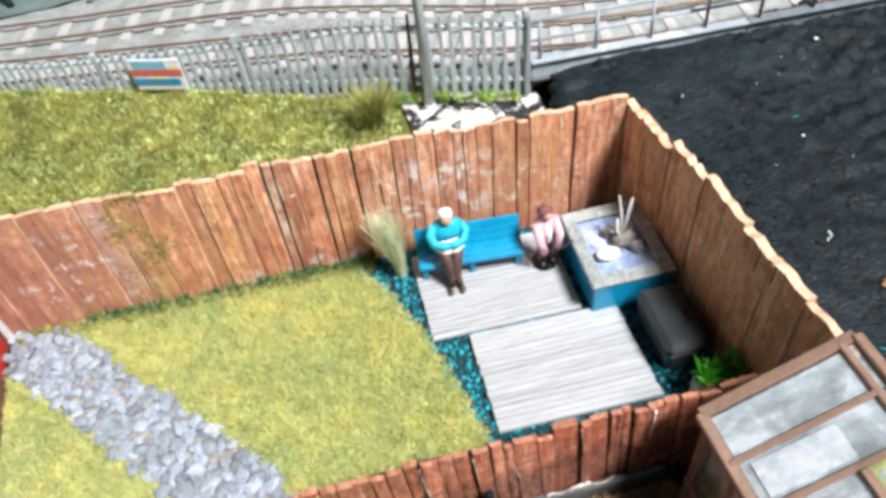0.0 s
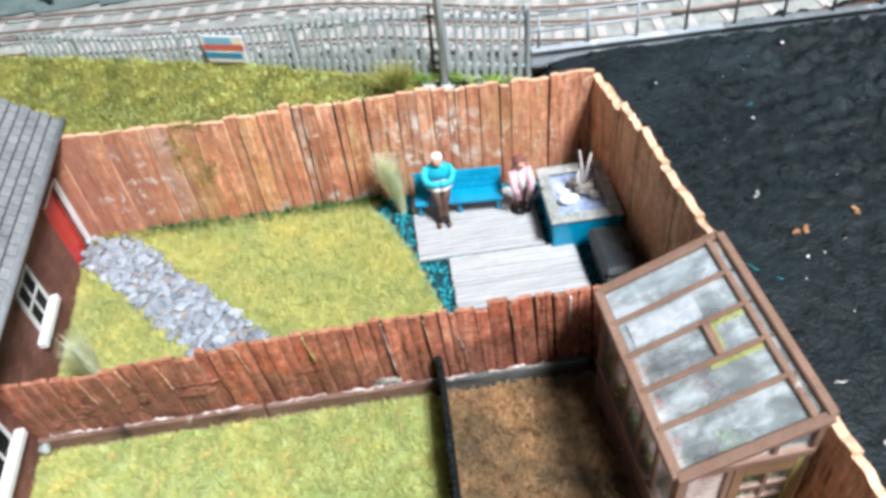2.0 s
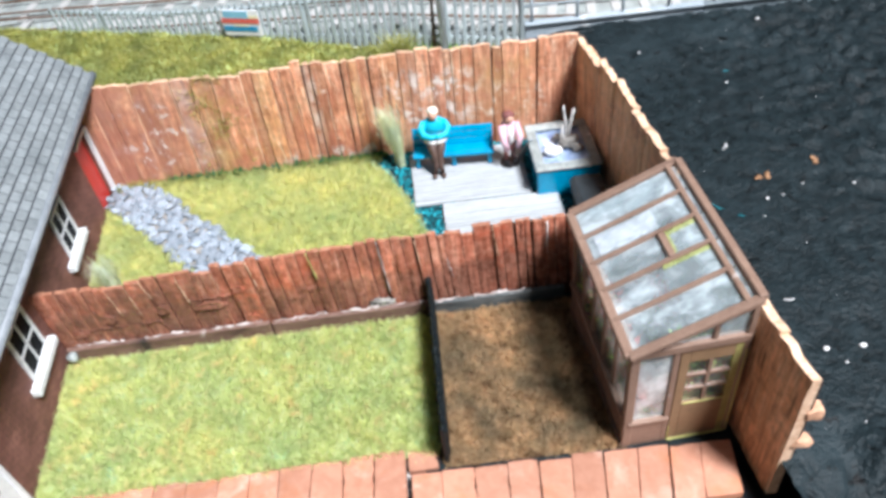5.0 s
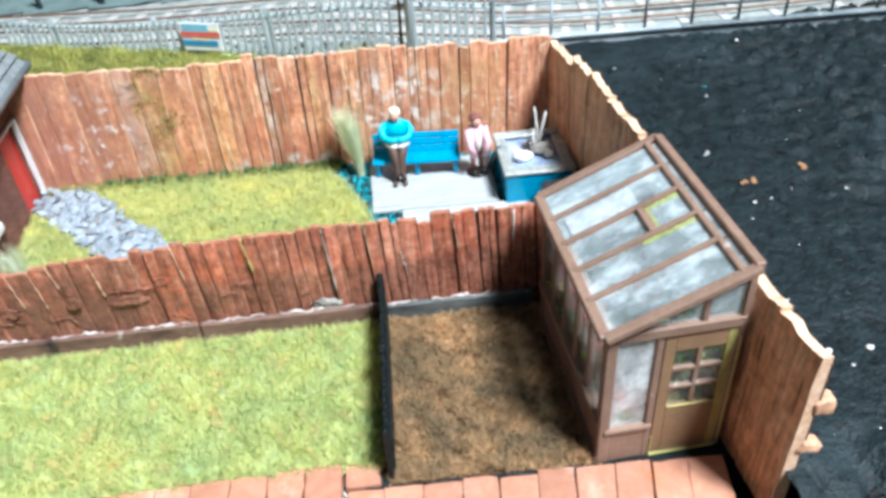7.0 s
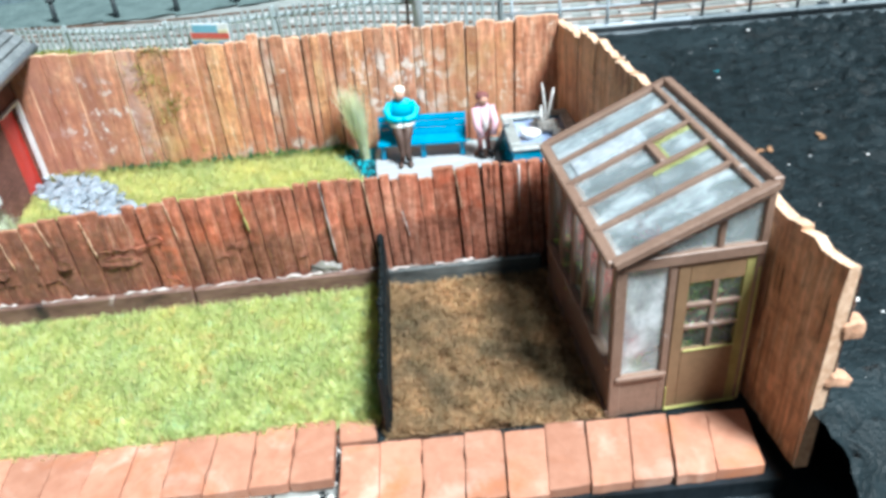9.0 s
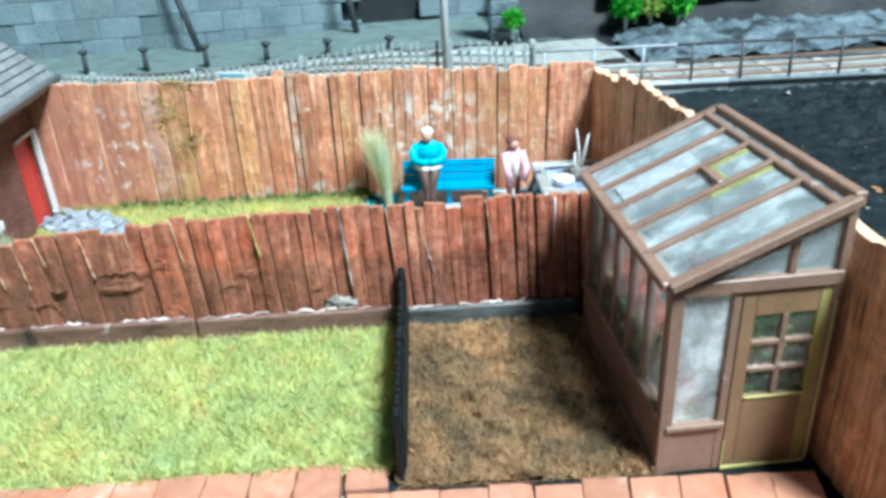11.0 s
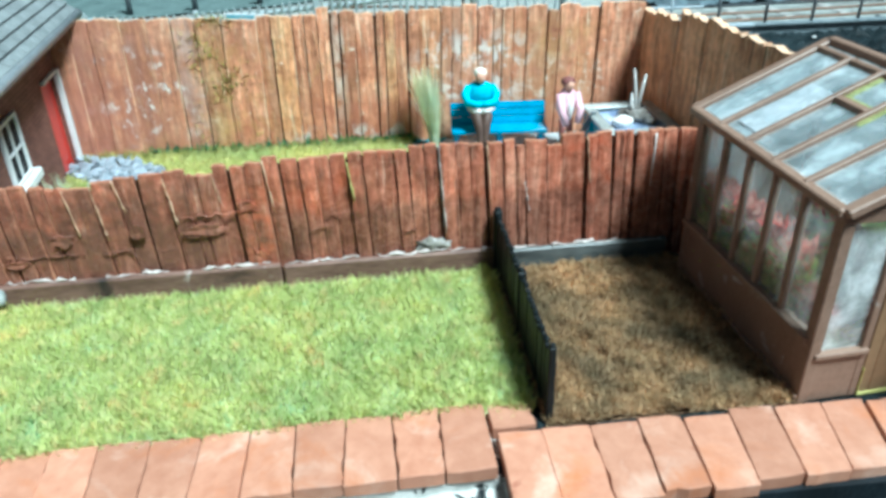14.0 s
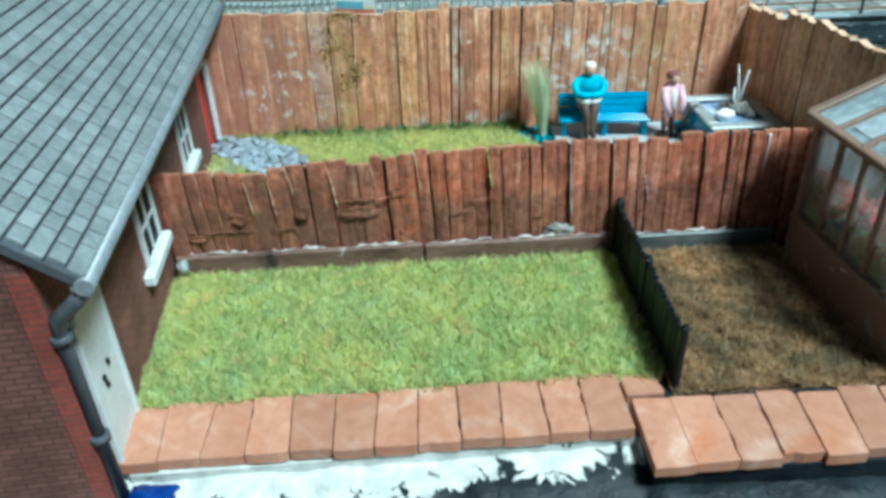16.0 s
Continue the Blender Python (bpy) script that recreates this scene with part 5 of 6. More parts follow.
    tube(bm, [(-6.14, 0.42, eave - 0.15), (-6.32, 0.42, eave - 0.36), (-6.60, 0.44, eave - 0.58), (-6.64, 0.46, eave - 0.85), (-6.64, 0.46, -0.3)], 0.1, 10)
    part("downpipe", bm, M_PIPE, h, "dark grey downpipe")
    for z in (2.6, 0.9):
        bm = bmesh.new()
        tube(bm, [(-6.64, 0.46, z), (-6.64, 0.46, z + 0.12)], 0.135, 10)
        part("pipe_clip", bm, M_PIPE, h)
    window_unit(h, 4.33, 5.30, 1.22, 2.50, 3.98, 5.62)
    window_unit(h, 8.30, 9.20, 1.20, 2.42, 7.90, 9.48)
    # white back door
    bm = bmesh.new()
    box(bm, hx - 0.02, hx + 0.06, 0.92, 1.86, -0.05, 2.5, 0.01)
    door = part("door", bm, M_WHITE, h, "plain white back door")
    bm = bmesh.new()
    box(bm, hx, hx + 0.10, 1.86, 1.97, -0.05, 2.58, 0.012)
    box(bm, hx, hx + 0.10, 0.81, 0.92, -0.05, 2.58, 0.012)
    box(bm, hx, hx + 0.10, 0.81, 1.97, 2.5, 2.62, 0.012)
    part("frame", bm, M_WHITE, door)
    for y, z in ((1.20, 1.36), (1.46, 1.45), (1.24, 1.22)):
        bm = bmesh.new()
        box(bm, hx + 0.06, hx + 0.11, y - 0.03, y + 0.03, z - 0.05, z + 0.05, 0.01)
        part("handle", bm, M_SHOE, door, "small black door fitting")
    bm = bmesh.new()
    box(bm, hx, hx + 0.18, 0.8, 1.98, -0.25, -0.06, 0.02)
    part("door_step", bm, M_PIPE, door)
    # red back door
    bm = bmesh.new()
    box(bm, hx - 0.17, hx - 0.10, 11.34, 12.46, 0.0, 2.35, 0.01)
    door = part("door", bm, M_RED, h, "bright red back door")
    bm = bmesh.new()
    box(bm, hx, hx + 0.12, 12.45, 12.58, 0.0, 2.42, 0.012)
    box(bm, hx, hx + 0.09, 11.35, 12.45, 2.34, 2.42, 0.012)
    part("frame", bm, M_WHITE, door, "white door frame")
    bm = bmesh.new()
    blob(bm, (0, 0, 0), (0.13, 0.14, 0.15), 0, 2, 0.4, 1.6)
    solid("plaster_lump", bm, M_RIM, "pale grey lump stuck at the fence foot", "stone", at=(-6.50, 5.60, 0.36))


# ---------------------------------------------------------------- greenhouse
def greenhouse():
    x0, x1, y0, y1, eave, top = 5.27, 7.42, 0.60, 4.36, 3.06, 4.00
    g = thing("greenhouse", (x0, y0, 0), "brown lean-to greenhouse with hazy glazing against the fence", "greenhouse", "", -1.3)
    L = lambda *b: (b[0] - x0, b[1] - x0, b[2] - y0, b[3] - y0, b[4], b[5])

    def piece(name, *b, mat=M_FRAME, bevel=0.015, label="", parent=g):
        return part(name, box(bmesh.new(), *L(*b), bevel), mat, parent, label)

    # lower panels and corner posts
    piece("panel", x0, x0 + 0.10, y0 + 0.1, y1 - 0.1, 0.0, 0.96, label="plain brown lower panel")
    piece("panel", x0 + 0.1, 6.14, y0, y0 + 0.10, 0.0, 0.76, label="plain brown lower panel")
    piece("panel", x0 + 0.1, x1 - 0.1, y1 - 0.1, y1, 0.0, 0.74)
    piece("plinth", x0 - 0.06, x0 - 0.004, y0, y1, 0.0, 0.14)
    piece("cill", x0 - 0.07, x0 + 0.14, y0 + 0.06, y1 - 0.02, 0.96, 1.07)
    piece("cill", x0 + 0.06, 6.14, y0 - 0.06, y0 + 0.1, 0.76, 0.85)
    for x, y in ((x0, y0), (x0, y1 - 0.16), (x1 - 0.12, y1 - 0.16)):
        piece("corner_post", x - 0.02, x + 0.16, y - 0.02, y + 0.16, 0.0, eave - 0.04)
    piece("corner_post", x1 - 0.10, x1 + 0.02, y0 - 0.02, y0 + 0.14, 0.0, top - 0.1)
    # long side: bars and panes
    edges = [y0 + 0.14 + (y1 - y0 - 0.30) * i / 5 for i in range(6)]
    for a, b in zip(edges, edges[1:]):
        piece("pane", x0 + 0.045, x0 + 0.065, a + 0.03, b - 0.03, 1.07, eave - 0.16, mat=M_GLASSWALL, bevel=0, label="hazy clear pane")
    for y in edges[1:-1]:
        piece("glazing_bar", x0 - 0.01, x0 + 0.10, y - 0.05, y + 0.05, 1.05, eave - 0.14)
    piece("eave_beam", x0 - 0.03, x0 + 0.12, y0, y1, eave - 0.2, eave - 0.03)
    # gable end with window, door and fanlights
    p = piece("pane", 5.42, 6.06, y0 + 0.04, y0 + 0.06, 0.85, 2.84, mat=M_MILKYSHEEN, bevel=0, label="hazy clear pane")
    p.visible_shadow = False
    piece("glazing_bar", 6.04, 6.16, y0 - 0.01, y0 + 0.12, 0.0, 2.84)
    piece("head_beam", x0 + 0.1, x1, y0 - 0.04, y0 + 0.12, 2.83, 3.02)
    door = piece("door", 6.36, 7.18, y0, y0 + 0.09, 0.02, 1.20, mat=M_DOOR, bevel=0.008, label="tan-brown half-glazed door with yellow-green edges")
    for a, b, c, d in ((6.18, 6.358, 0.02, 2.82), (7.182, 7.36, 0.02, 2.82), (6.36, 7.18, 2.46, 2.82)):
        piece("door_stile", a, b, y0, y0 + 0.09, c, d, mat=M_OLIVE if a > 7 else M_DOOR, bevel=0.008, parent=door)
    for z in (1.63, 2.04):
        part("glazing_bar", box(bmesh.new(), *L(6.36, 7.18, y0 + 0.0, y0 + 0.08, z - 0.035, z + 0.035), 0.008), M_FRAME, door)
    part("glazing_bar", box(bmesh.new(), *L(6.73, 6.81, y0 + 0.0, y0 + 0.085, 1.20, 2.46), 0.008), M_FRAME, door)
    for c in range(2):
        for r in range(3):
            p = part("pane", box(bmesh.new(), *L(6.38 + 0.41 * c, 6.72 + 0.42 * c, y0 + 0.03, y0 + 0.05, 1.22 + 0.41 * r, 1.59 + 0.42 * r)), M_GLASSDOOR, door)
            p.visible_shadow = False
    for b in ((6.17, 7.37, y0 - 0.03, y0 - 0.002, 0.0, 0.05), (7.365, 7.40, y0 - 0.03, y0 + 0.06, 0.05, 2.6), (6.165, 6.182, y0 - 0.03, y0 + 0.0, 0.05, 0.5), (6.37, 7.18, y0 - 0.02, y0 - 0.003, 1.18, 1.215)):
        part("edge_strip", box(bmesh.new(), *L(*b), 0.005), M_YELLOW, door, "yellow-green plastic edge")
    # gable triangle
    slope = (top - eave) / (x1 - x0)
    zt = lambda x: eave + slope * (x - x0)
    piece("glazing_bar", 6.70, 6.80, y0 - 0.005, y0 + 0.09, 3.02, zt(6.7) - 0.2)
    bm = bmesh.new()
    bar(bm, (0.04, 0.03, zt(x0 + 0.04) - 0.15), (x1 - x0 - 0.02, 0.03, zt(x1 - 0.02) - 0.15), 0.10, 0.17, 0, 0.012)
    part("gable_rail", bm, M_FRAME, g, "brown rail smeared with glue")
    for y in (y0 + 0.04, y1 - 0.06):
        bm = bmesh.new()
        f = bm.faces.new([bm.verts.new((x - x0, y - y0, z)) for x, z in ((5.42, 2.90), (7.36, 2.90), (7.36, zt(7.36) - 0.1), (5.42, zt(5.42) - 0.1))])
        ext = bmesh.ops.extrude_face_region(bm, geom=[f])
        bmesh.ops.translate(bm, vec=(0, 0.02, 0), verts=[v for v in ext["geom"] if isinstance(v, bmesh.types.BMVert)])
        # far gable closed with an added board to keep lamp light off the fence
        if y > y0 + 1:
            part("end_board", bm, M_PALEBACK, g, "added pale blue-grey end board that blocks light")
        else:
            part("pane", bm, M_GLASS, g, "hazy gable glazing").visible_shadow = False
    piece("head_beam", x0 + 0.1, x1, y1 - 0.12, y1, 2.70, 2.86)
    # opaque board added in place of glazing, to shade the fence behind
    piece("end_board", x0 + 0.14, x1 - 0.12, y1 - 0.08, y1 - 0.06, 0.74, 2.7, mat=M_PALEBACK, bevel=0, label="added pale blue-grey end board that blocks light")
    # pale board added so the inside looks bright through the panes
    piece("back_panel", x1 - 0.04, x1, y0 + 0.14, y1 - 0.14, 0.0, top - 0.16, mat=M_PALEBACK, label="added pale blue-grey back board that brightens the inside")
    # roof: outer frame, five panes, bars, vent rail
    xa, xb, ya, yb = x0 - 0.09, x1 - 0.03, y0 - 0.07, y1 + 0.06
    P = lambda x, y, dz=0.0: (x - x0, y - y0, zt(x) + dz)
    roof_w = 0.18
    for name, p, q, w, hh in (("roof_rail", (xa, ya, 0), (xa, yb, 0), 0.17, 0.13), ("roof_rail", (xb, ya, 0), (xb, yb, 0), 0.16, 0.16), ("ridge_rail", (xb - 0.22, ya, 0), (xb - 0.22, yb, 0), 0.12, 0.13),
                              ("roof_rail", (xa, ya, 0), (xb, ya, 0), roof_w, 0.13), ("roof_rail", (xa, yb, 0), (xb, yb, 0), roof_w, 0.13)):
        bm = bmesh.new()
        bar(bm, P(p[0], p[1]), P(q[0], q[1]), w, hh, 0, 0.02)
        part(name, bm, M_FRAME, g)
    step = (yb - ya - 0.2) / 5
    for i in range(1, 5):
        y = ya + 0.1 + i * step
        bm = bmesh.new()
        bar(bm, P(xa, y, 0.02), P(xb - 0.2, y, 0.02), 0.09, 0.12, 0, 0.012)
        part("roof_bar", bm, M_FRAME, g)
    for i in range(5):
        y = ya + 0.1 + (i + 0.5) * step
        bm = bmesh.new()
        bar(bm, P(xa + 0.1, y), P(xb - 0.1, y), step - 0.06, 0.02)
        p = part("roof_pane", bm, M_CLOUDED if i > 2 else M_GLASS, g, "clouded roof pane" if i > 2 else "hazy glued roof pane")
        p.visible_shadow = i > 2
    y = ya + 0.1 + 2.5 * step
    xm = x0 + 1.22
    bm = bmesh.new()
    bar(bm, P(xm, y - step / 2 + 0.06, 0.02), P(xm, y + step / 2 - 0.06, 0.02), 0.14, 0.1, 0, 0.01)
    part("vent_rail", bm, M_FRAME, g)
    for row, a, b, off, w in ((2, xm + 0.08, xb - 0.3, 0.5, 0.10), (2, xm + 0.07, xm + 0.12, 0.0, 0.5), (1, x0 + 1.0, xb - 0.3, 0.5, 0.09)):
        yy = ya + 0.1 + (row + 0.5 + off) * step - (0.05 + w / 2 if off else 0)
        bm = bmesh.new()
        bar(bm, P(a, yy, 0.016), P(b, yy, 0.016), w, 0.012)
        part("edge_strip", bm, M_YELLOWFILM, g, "yellow-green plastic edge")
    rng = random.Random(33)
    for xa1, xb1 in ((5.9, 6.45), (6.55, 7.3)):
        pts = [(xa1 + (xb1 - xa1) * i / 6 - x0, -0.045 + rng.uniform(-0.01, 0.01), zt(xa1 + (xb1 - xa1) * i / 6) - 0.15 + rng.uniform(-0.03, 0.03)) for i in range(7)]
        part("glue_bead", tube(bmesh.new(), pts, [0.012, 0.03, 0.038, 0.024, 0.04, 0.026, 0.01], 6), M_SKIRTGLUE, g, "pale dried glue smear")
    # pale floor added to bounce light up into the greenhouse
    piece("floor_slab", x0 + 0.12, x1 - 0.06, y0 + 0.13, y1 - 0.13, 0.0, 0.05, mat=M_POT, bevel=0)
    # flowers inside
    for i, (cx, cy) in enumerate(((5.74, 1.20), (5.65, 1.85), (5.66, 2.5), (5.65, 3.15), (5.66, 3.8), (6.58, 1.12), (7.08, 1.16), (6.8, 2.8))):
        rng = np.random.default_rng(40 + i)
        plant = thing("flowering_plant", (cx, cy, 0.0), "potted plant with green leaves and red flowers in the greenhouse", "plant", "greenhouse plants")
        bm = bmesh.new()
        tube(bm, [(0, 0, 0), (0, 0, 0.42)], [0.16, 0.22], 10)
        part("pot", bm, M_COPING, plant)
        low, tall = i == 0, i in (5, 6)
        for name, count, z0, z1, size, m in (("foliage", 1200, 0.45, 0.95 if low else 2.3 if tall else 1.7, (0.20, 0.12), M_GREENHOUSE_LEAF),
                                             ("blossom", 320, 0.85 if low else 1.25, 1.35 if low else 1.95, (0.18, 0.15), M_FLOWER)):
            u, v = np.clip(rng.normal(-0.04, 0.10, count), -0.14, 0.25), np.clip(rng.normal(0, 0.24, count), -0.34, 0.34)
            ob = new(name, fibres(name, u, v, rng.uniform(z0, z1, count), rng, *size, 1.3, m))
            ob.parent = plant
    bm = bmesh.new()
    y = ya + 0.1 + 3.5 * step
    bar(bm, (5.46, y, zt(5.40) + 0.032), (6.58, y - 0.03, zt(6.52) + 0.032), 0.50, 0.012)
    solid("plastic_film", bm, M_FILM, "whitish translucent film stuck on a roof pane", "film")


# ---------------------------------------------------------------- things in the back garden
def deck(name_pts, z, n, label, seed):
    """Decking laid on four corner points: back-left, back-right, front-right, front-left."""
    bl, br, fr, fl = [Vector((*p, 0)) for p in name_pts]
    d = thing("decking", (bl.x, bl.y, 0), label, "decking", "decking pads")
    rng = random.Random(seed)
    for i in range(n):
        a, b = i / n, (i + rng.uniform(0.84, 0.95)) / n
        q = [bl.lerp(fl, a), br.lerp(fr, a), br.lerp(fr, b), bl.lerp(fl, b)]
        bm = bmesh.new()
        j0, j1 = rng.uniform(-0.015, 0.015), rng.uniform(-0.015, 0.015)
        top = z + rng.uniform(-0.006, 0.006)
        lo = [bm.verts.new((p.x - bl.x + (j0 if k in (0, 3) else j1), p.y - bl.y, 0.03)) for k, p in enumerate(q)]
        hi = [bm.verts.new((p.x - bl.x + (j0 if k in (0, 3) else j1), p.y - bl.y, top)) for k, p in enumerate(q)]
        bm.faces.new(hi), bm.faces.new(lo[::-1])
        for k in range(4):
            bm.faces.new((lo[k], lo[(k + 1) % 4], hi[(k + 1) % 4], hi[k]))
        bmesh.ops.bevel(bm, geom=[e for e in bm.edges if e.verts[0].co.z > 0.05 and e.verts[1].co.z > 0.05], offset=0.016, segments=1, affect="EDGES")
        part("plank", bm, M_DECK, d)


def bench():
    b = thing("garden_bench", (2.46, 10.72, 0.12), "glossy turquoise-blue garden bench on the decking", "bench", "", -9.5)
    w = 2.38
    for y in (-0.04, 0.15, 0.34):
        part("seat_slat", box(bmesh.new(), 0, w, y, y + 0.182, 0.405, 0.50, 0.022), M_TEALPAINT, b)
    for z in (0.03, 0.21, 0.39):
        part("back_slat", box(bmesh.new(), 0, w, -0.045, 0.035, z, z + 0.172, 0.022, 0, pose(0, 0.50, 0.46, -24)), M_TEALPAINT, b)
    for x in (0.3, w - 0.45):
        part("back_support", box(bmesh.new(), x, x + 0.14, 0.036, 0.09, -0.02, 0.54, 0.01, 0, pose(0, 0.50, 0.46, -24)), M_TEALPAINT, b)
    for x in (0.06, w / 2 - 0.06, w - 0.2):
        part("leg", box(bmesh.new(), x, x + 0.14, 0.06, 0.48, 0.0, 0.41, 0.02), M_TEALPAINT, b)


def figure_man():
    bm = bmesh.new()
    blob(bm, (0, -0.03, 1.84), (0.135, 0.15, 0.16), 0, 2)
    blob(bm, (0, 0.03, 1.93), (0.165, 0.16, 0.13), 1, 2, 0.15, 3)
    blob(bm, (0, 0.06, 1.44), (0.35, 0.22, 0.30), 2, 3, 0.12, 2)
    blob(bm, (0, 0.0, 1.10), (0.32, 0.24, 0.15), 3, 3, 0.12, 2)
    for s in (-1, 1):
        tube(bm, [(s * 0.27, 0.05, 1.60), (s * 0.38, -0.04, 1.42), (s * 0.33, -0.18, 1.26), (s * 0.12, -0.27, 1.24), (-s * 0.08, -0.26, 1.26)], [0.09, 0.115, 0.105, 0.09, 0.07], 9, 2)
        tube(bm, [(s * 0.30, -0.16, 1.12), (s * 0.12, -0.26, 1.08), (0, -0.27, 1.08)], [0.07, 0.085, 0.07], 8, 3)
        tube(bm, [(s * 0.13, 0.0, 0.98), (s * 0.13, -0.28, 0.94), (s * 0.09, -0.38, 0.72), (s * 0.06, -0.44, 0.40), (s * 0.10, -0.48, 0.15)], [0.14, 0.135, 0.11, 0.09, 0.07], 8, 4)
        blob(bm, (s * 0.13, -0.58, 0.12), (0.07, 0.16, 0.06), 4, 1)
    solid("seated_figurine", bm, (M_SKIN, M_HAIRWHITE, M_JUMPER, M_ORNWHITE, M_TROUSER), "small painted seated figurine in a turquoise jumper", "figurine", at=(3.2, 10.75, 0.08), rz=-6)


def figure_woman():
    bm = bmesh.new()
    tube(bm, [(0, 0, 0), (0, 0, 0.04)], [0.30, 0.28], 18, 2)
    for s in (-1, 1):
        tube(bm, [(s * 0.10, 0.02, 0.70), (s * 0.11, -0.02, 0.12)], [0.09, 0.06], 8, 3)
        blob(bm, (s * 0.13, -0.10, 0.11), (0.09, 0.14, 0.08), 2, 2)
        tube(bm, [(s * 0.22, -0.02, 1.36), (s * 0.25, -0.22, 0.98), (s * 0.16, -0.28, 0.66)], [0.10, 0.10, 0.09], 8, 1)
    blob(bm, (0, 0.03, 1.10), (0.26, 0.20, 0.42), 1, 3, 0.1, 2)
    blob(bm, (0, -0.10, 1.02), (0.10, 0.14, 0.34), 4, 2)
    blob(bm, (0, -0.05, 1.58), (0.14, 0.15, 0.15), 0, 2)
    blob(bm, (0, 0.0, 1.64), (0.17, 0.17, 0.13), 3, 2, 0.2, 3)
    solid("standing_figurine", bm, (M_SKIN, M_PINK, M_SHOE, M_HAIRBROWN, M_ORNWHITE), "small painted standing figurine in a pink coat", "figurine", at=(5.26, 10.30, 0.12), rz=10)


def pond():
    p = thing("raised_pond", (5.66, 8.60, 0), "raised square pond with teal sides and a weathered rim", "pond", "", -5.0)
    w, d, h = 1.72, 2.1, 0.92
    for name, b in (("side_panel", (0, w, 0, 0.1, 0, h)), ("side_panel", (0, w, d - 0.1, d, 0, h)), ("side_panel", (0, 0.1, 0.1, d - 0.1, 0, h)), ("side_panel", (w - 0.1, w, 0.1, d - 0.1, 0, h))):
        part(name, box(bmesh.new(), *b, 0.02), M_TEALPAINT, p, "teal painted side")
    for b in ((-0.05, w + 0.05, -0.05, 0.26), (-0.05, w + 0.05, d - 0.26, d + 0.05), (-0.05, 0.24, 0.26, d - 0.26), (w - 0.24, w + 0.05, 0.26, d - 0.26)):
        part("rim_board", box(bmesh.new(), *b, h, h + 0.09, 0.025), M_RIM, p, "whitish weathered rim board")
    bm = bmesh.new()
    bmesh.ops.create_grid(bm, x_segments=16, y_segments=20, size=0.5)
    for v in bm.verts:
        v.co = Vector(((v.co.x + 0.5) * (w - 0.36) + 0.18, (v.co.y + 0.5) * (d - 0.36) + 0.18, h - 0.04 + 0.02 * fbm(v.co.x, v.co.y, 7)))
    for f in bm.faces:
        f.smooth = True
    part("water", bm, M_WATER, p, "glossy blue varnished water")
    bm = bmesh.new()
    blob(bm, (6.28, 9.28, 1.02), (0.26, 0.16, 0.14), 0, 3, 0.25, 1.8)
    solid("white_ornament", bm, M_ORNWHITE, "smooth white plaster ornament in the pond", "ornament")
    for at, s in (((6.75, 9.55, 1.02), 0.24), ((6.95, 9.3, 0.98), 0.18), ((6.62, 9.85, 1.0), 0.17), ((7.0, 9.75, 0.98), 0.15)):
        rock = solid("pond_rock", blob(bmesh.new(), at, (s, s * 0.8, s * 0.75), 0, 2, 0.6, 2.2), M_ROCK, "grey lump of rockwork in the pond", "rock")
        tagged(rock, group="pond rockwork")
    bm = bmesh.new()
    tube(bm, [(6.72, 9.6, 1.05), (6.76, 9.72, 1.5), (6.70, 9.80, 2.1)], [0.055, 0.036, 0.022], 7)
    tube(bm, [(6.76, 9.62, 1.05), (6.88, 9.70, 1.5), (7.0, 9.78, 1.95)], [0.055, 0.042, 0.028], 7)
    tube(bm, [(6.70, 9.55, 1.05), (6.62, 9.62, 1.3), (6.66, 9.70, 1.55)], [0.06, 0.04, 0.02], 7)
    solid("pond_fountain", bm, M_TWIG, "pale clear twig-like fountain jets", "fountain")
    # added bar that imitates the pale left edge of the pond rim
    bm = bmesh.new()
    bar(bm, (5.60, 10.45, 0.13), (5.80, 9.85, 1.12), 0.16, 0.05, 0, 0.01)
    solid("grey_plank_prop", bm, M_LEAD, "thin grey bar added in place of the pond rim's edge", "bar")


def storage_trough():
    t = thing("storage_trough", (6.34, 6.72, 0), "charcoal plastic storage box with a rounded lid", "storage box", "", -4.0)
    bm = bmesh.new()
    box(bm, 0, 0.86, 0, 1.55, 0.0, 0.70, 0.08)
    for v in bm.verts:
        if v.co.z < 0.2:
            v.co.x = 0.475 + (v.co.x - 0.475) * 0.86
            v.co.y = 0.72 + (v.co.y - 0.72) * 0.9
    part("body", bm, M_BIN, t)
    bm = bmesh.new()
    box(bm, -0.03, 0.89, -0.03, 1.58, 0.68, 0.92, 0.13)
    part("lid", bm, M_BIN, t)
    part("handle", box(bmesh.new(), 0.62, 0.78, 0.55, 0.85, 0.92, 0.96, 0.01), M_SHOE, t)


def pot_plant():
    p = thing("potted_plant", (6.95, 6.05, 0), "off-white planter with bright green leaves and orange flowers", "plant")
    part("pot", box(bmesh.new(), -0.36, 0.36, -0.16, 0.2, 0.0, 0.62, 0.04), M_POT, p)
    rng = np.random.default_rng(77)
    u, v = rng.uniform(-0.3, 0.45, 160), rng.uniform(-0.14, 0.2, 160)
    me = fibres("leaves", u, v, rng.uniform(0.56, 0.86, 160), rng, 0.32, 0.18, 1.2, M_LEAF)
    ob = new("leaves", me)
    ob.parent = p
    for dx, dy, dz in ((-0.22, -0.14, 0.76), (0.3, -0.12, 0.8), (0.12, -0.16, 0.74), (0.36, 0.02, 0.86)):
        bm = bmesh.new()
        blob(bm, (dx, dy, dz), (0.09, 0.08, 0.07), 0, 1, 0.5, 3)
        part("flower", bm, M_ORANGE, p)


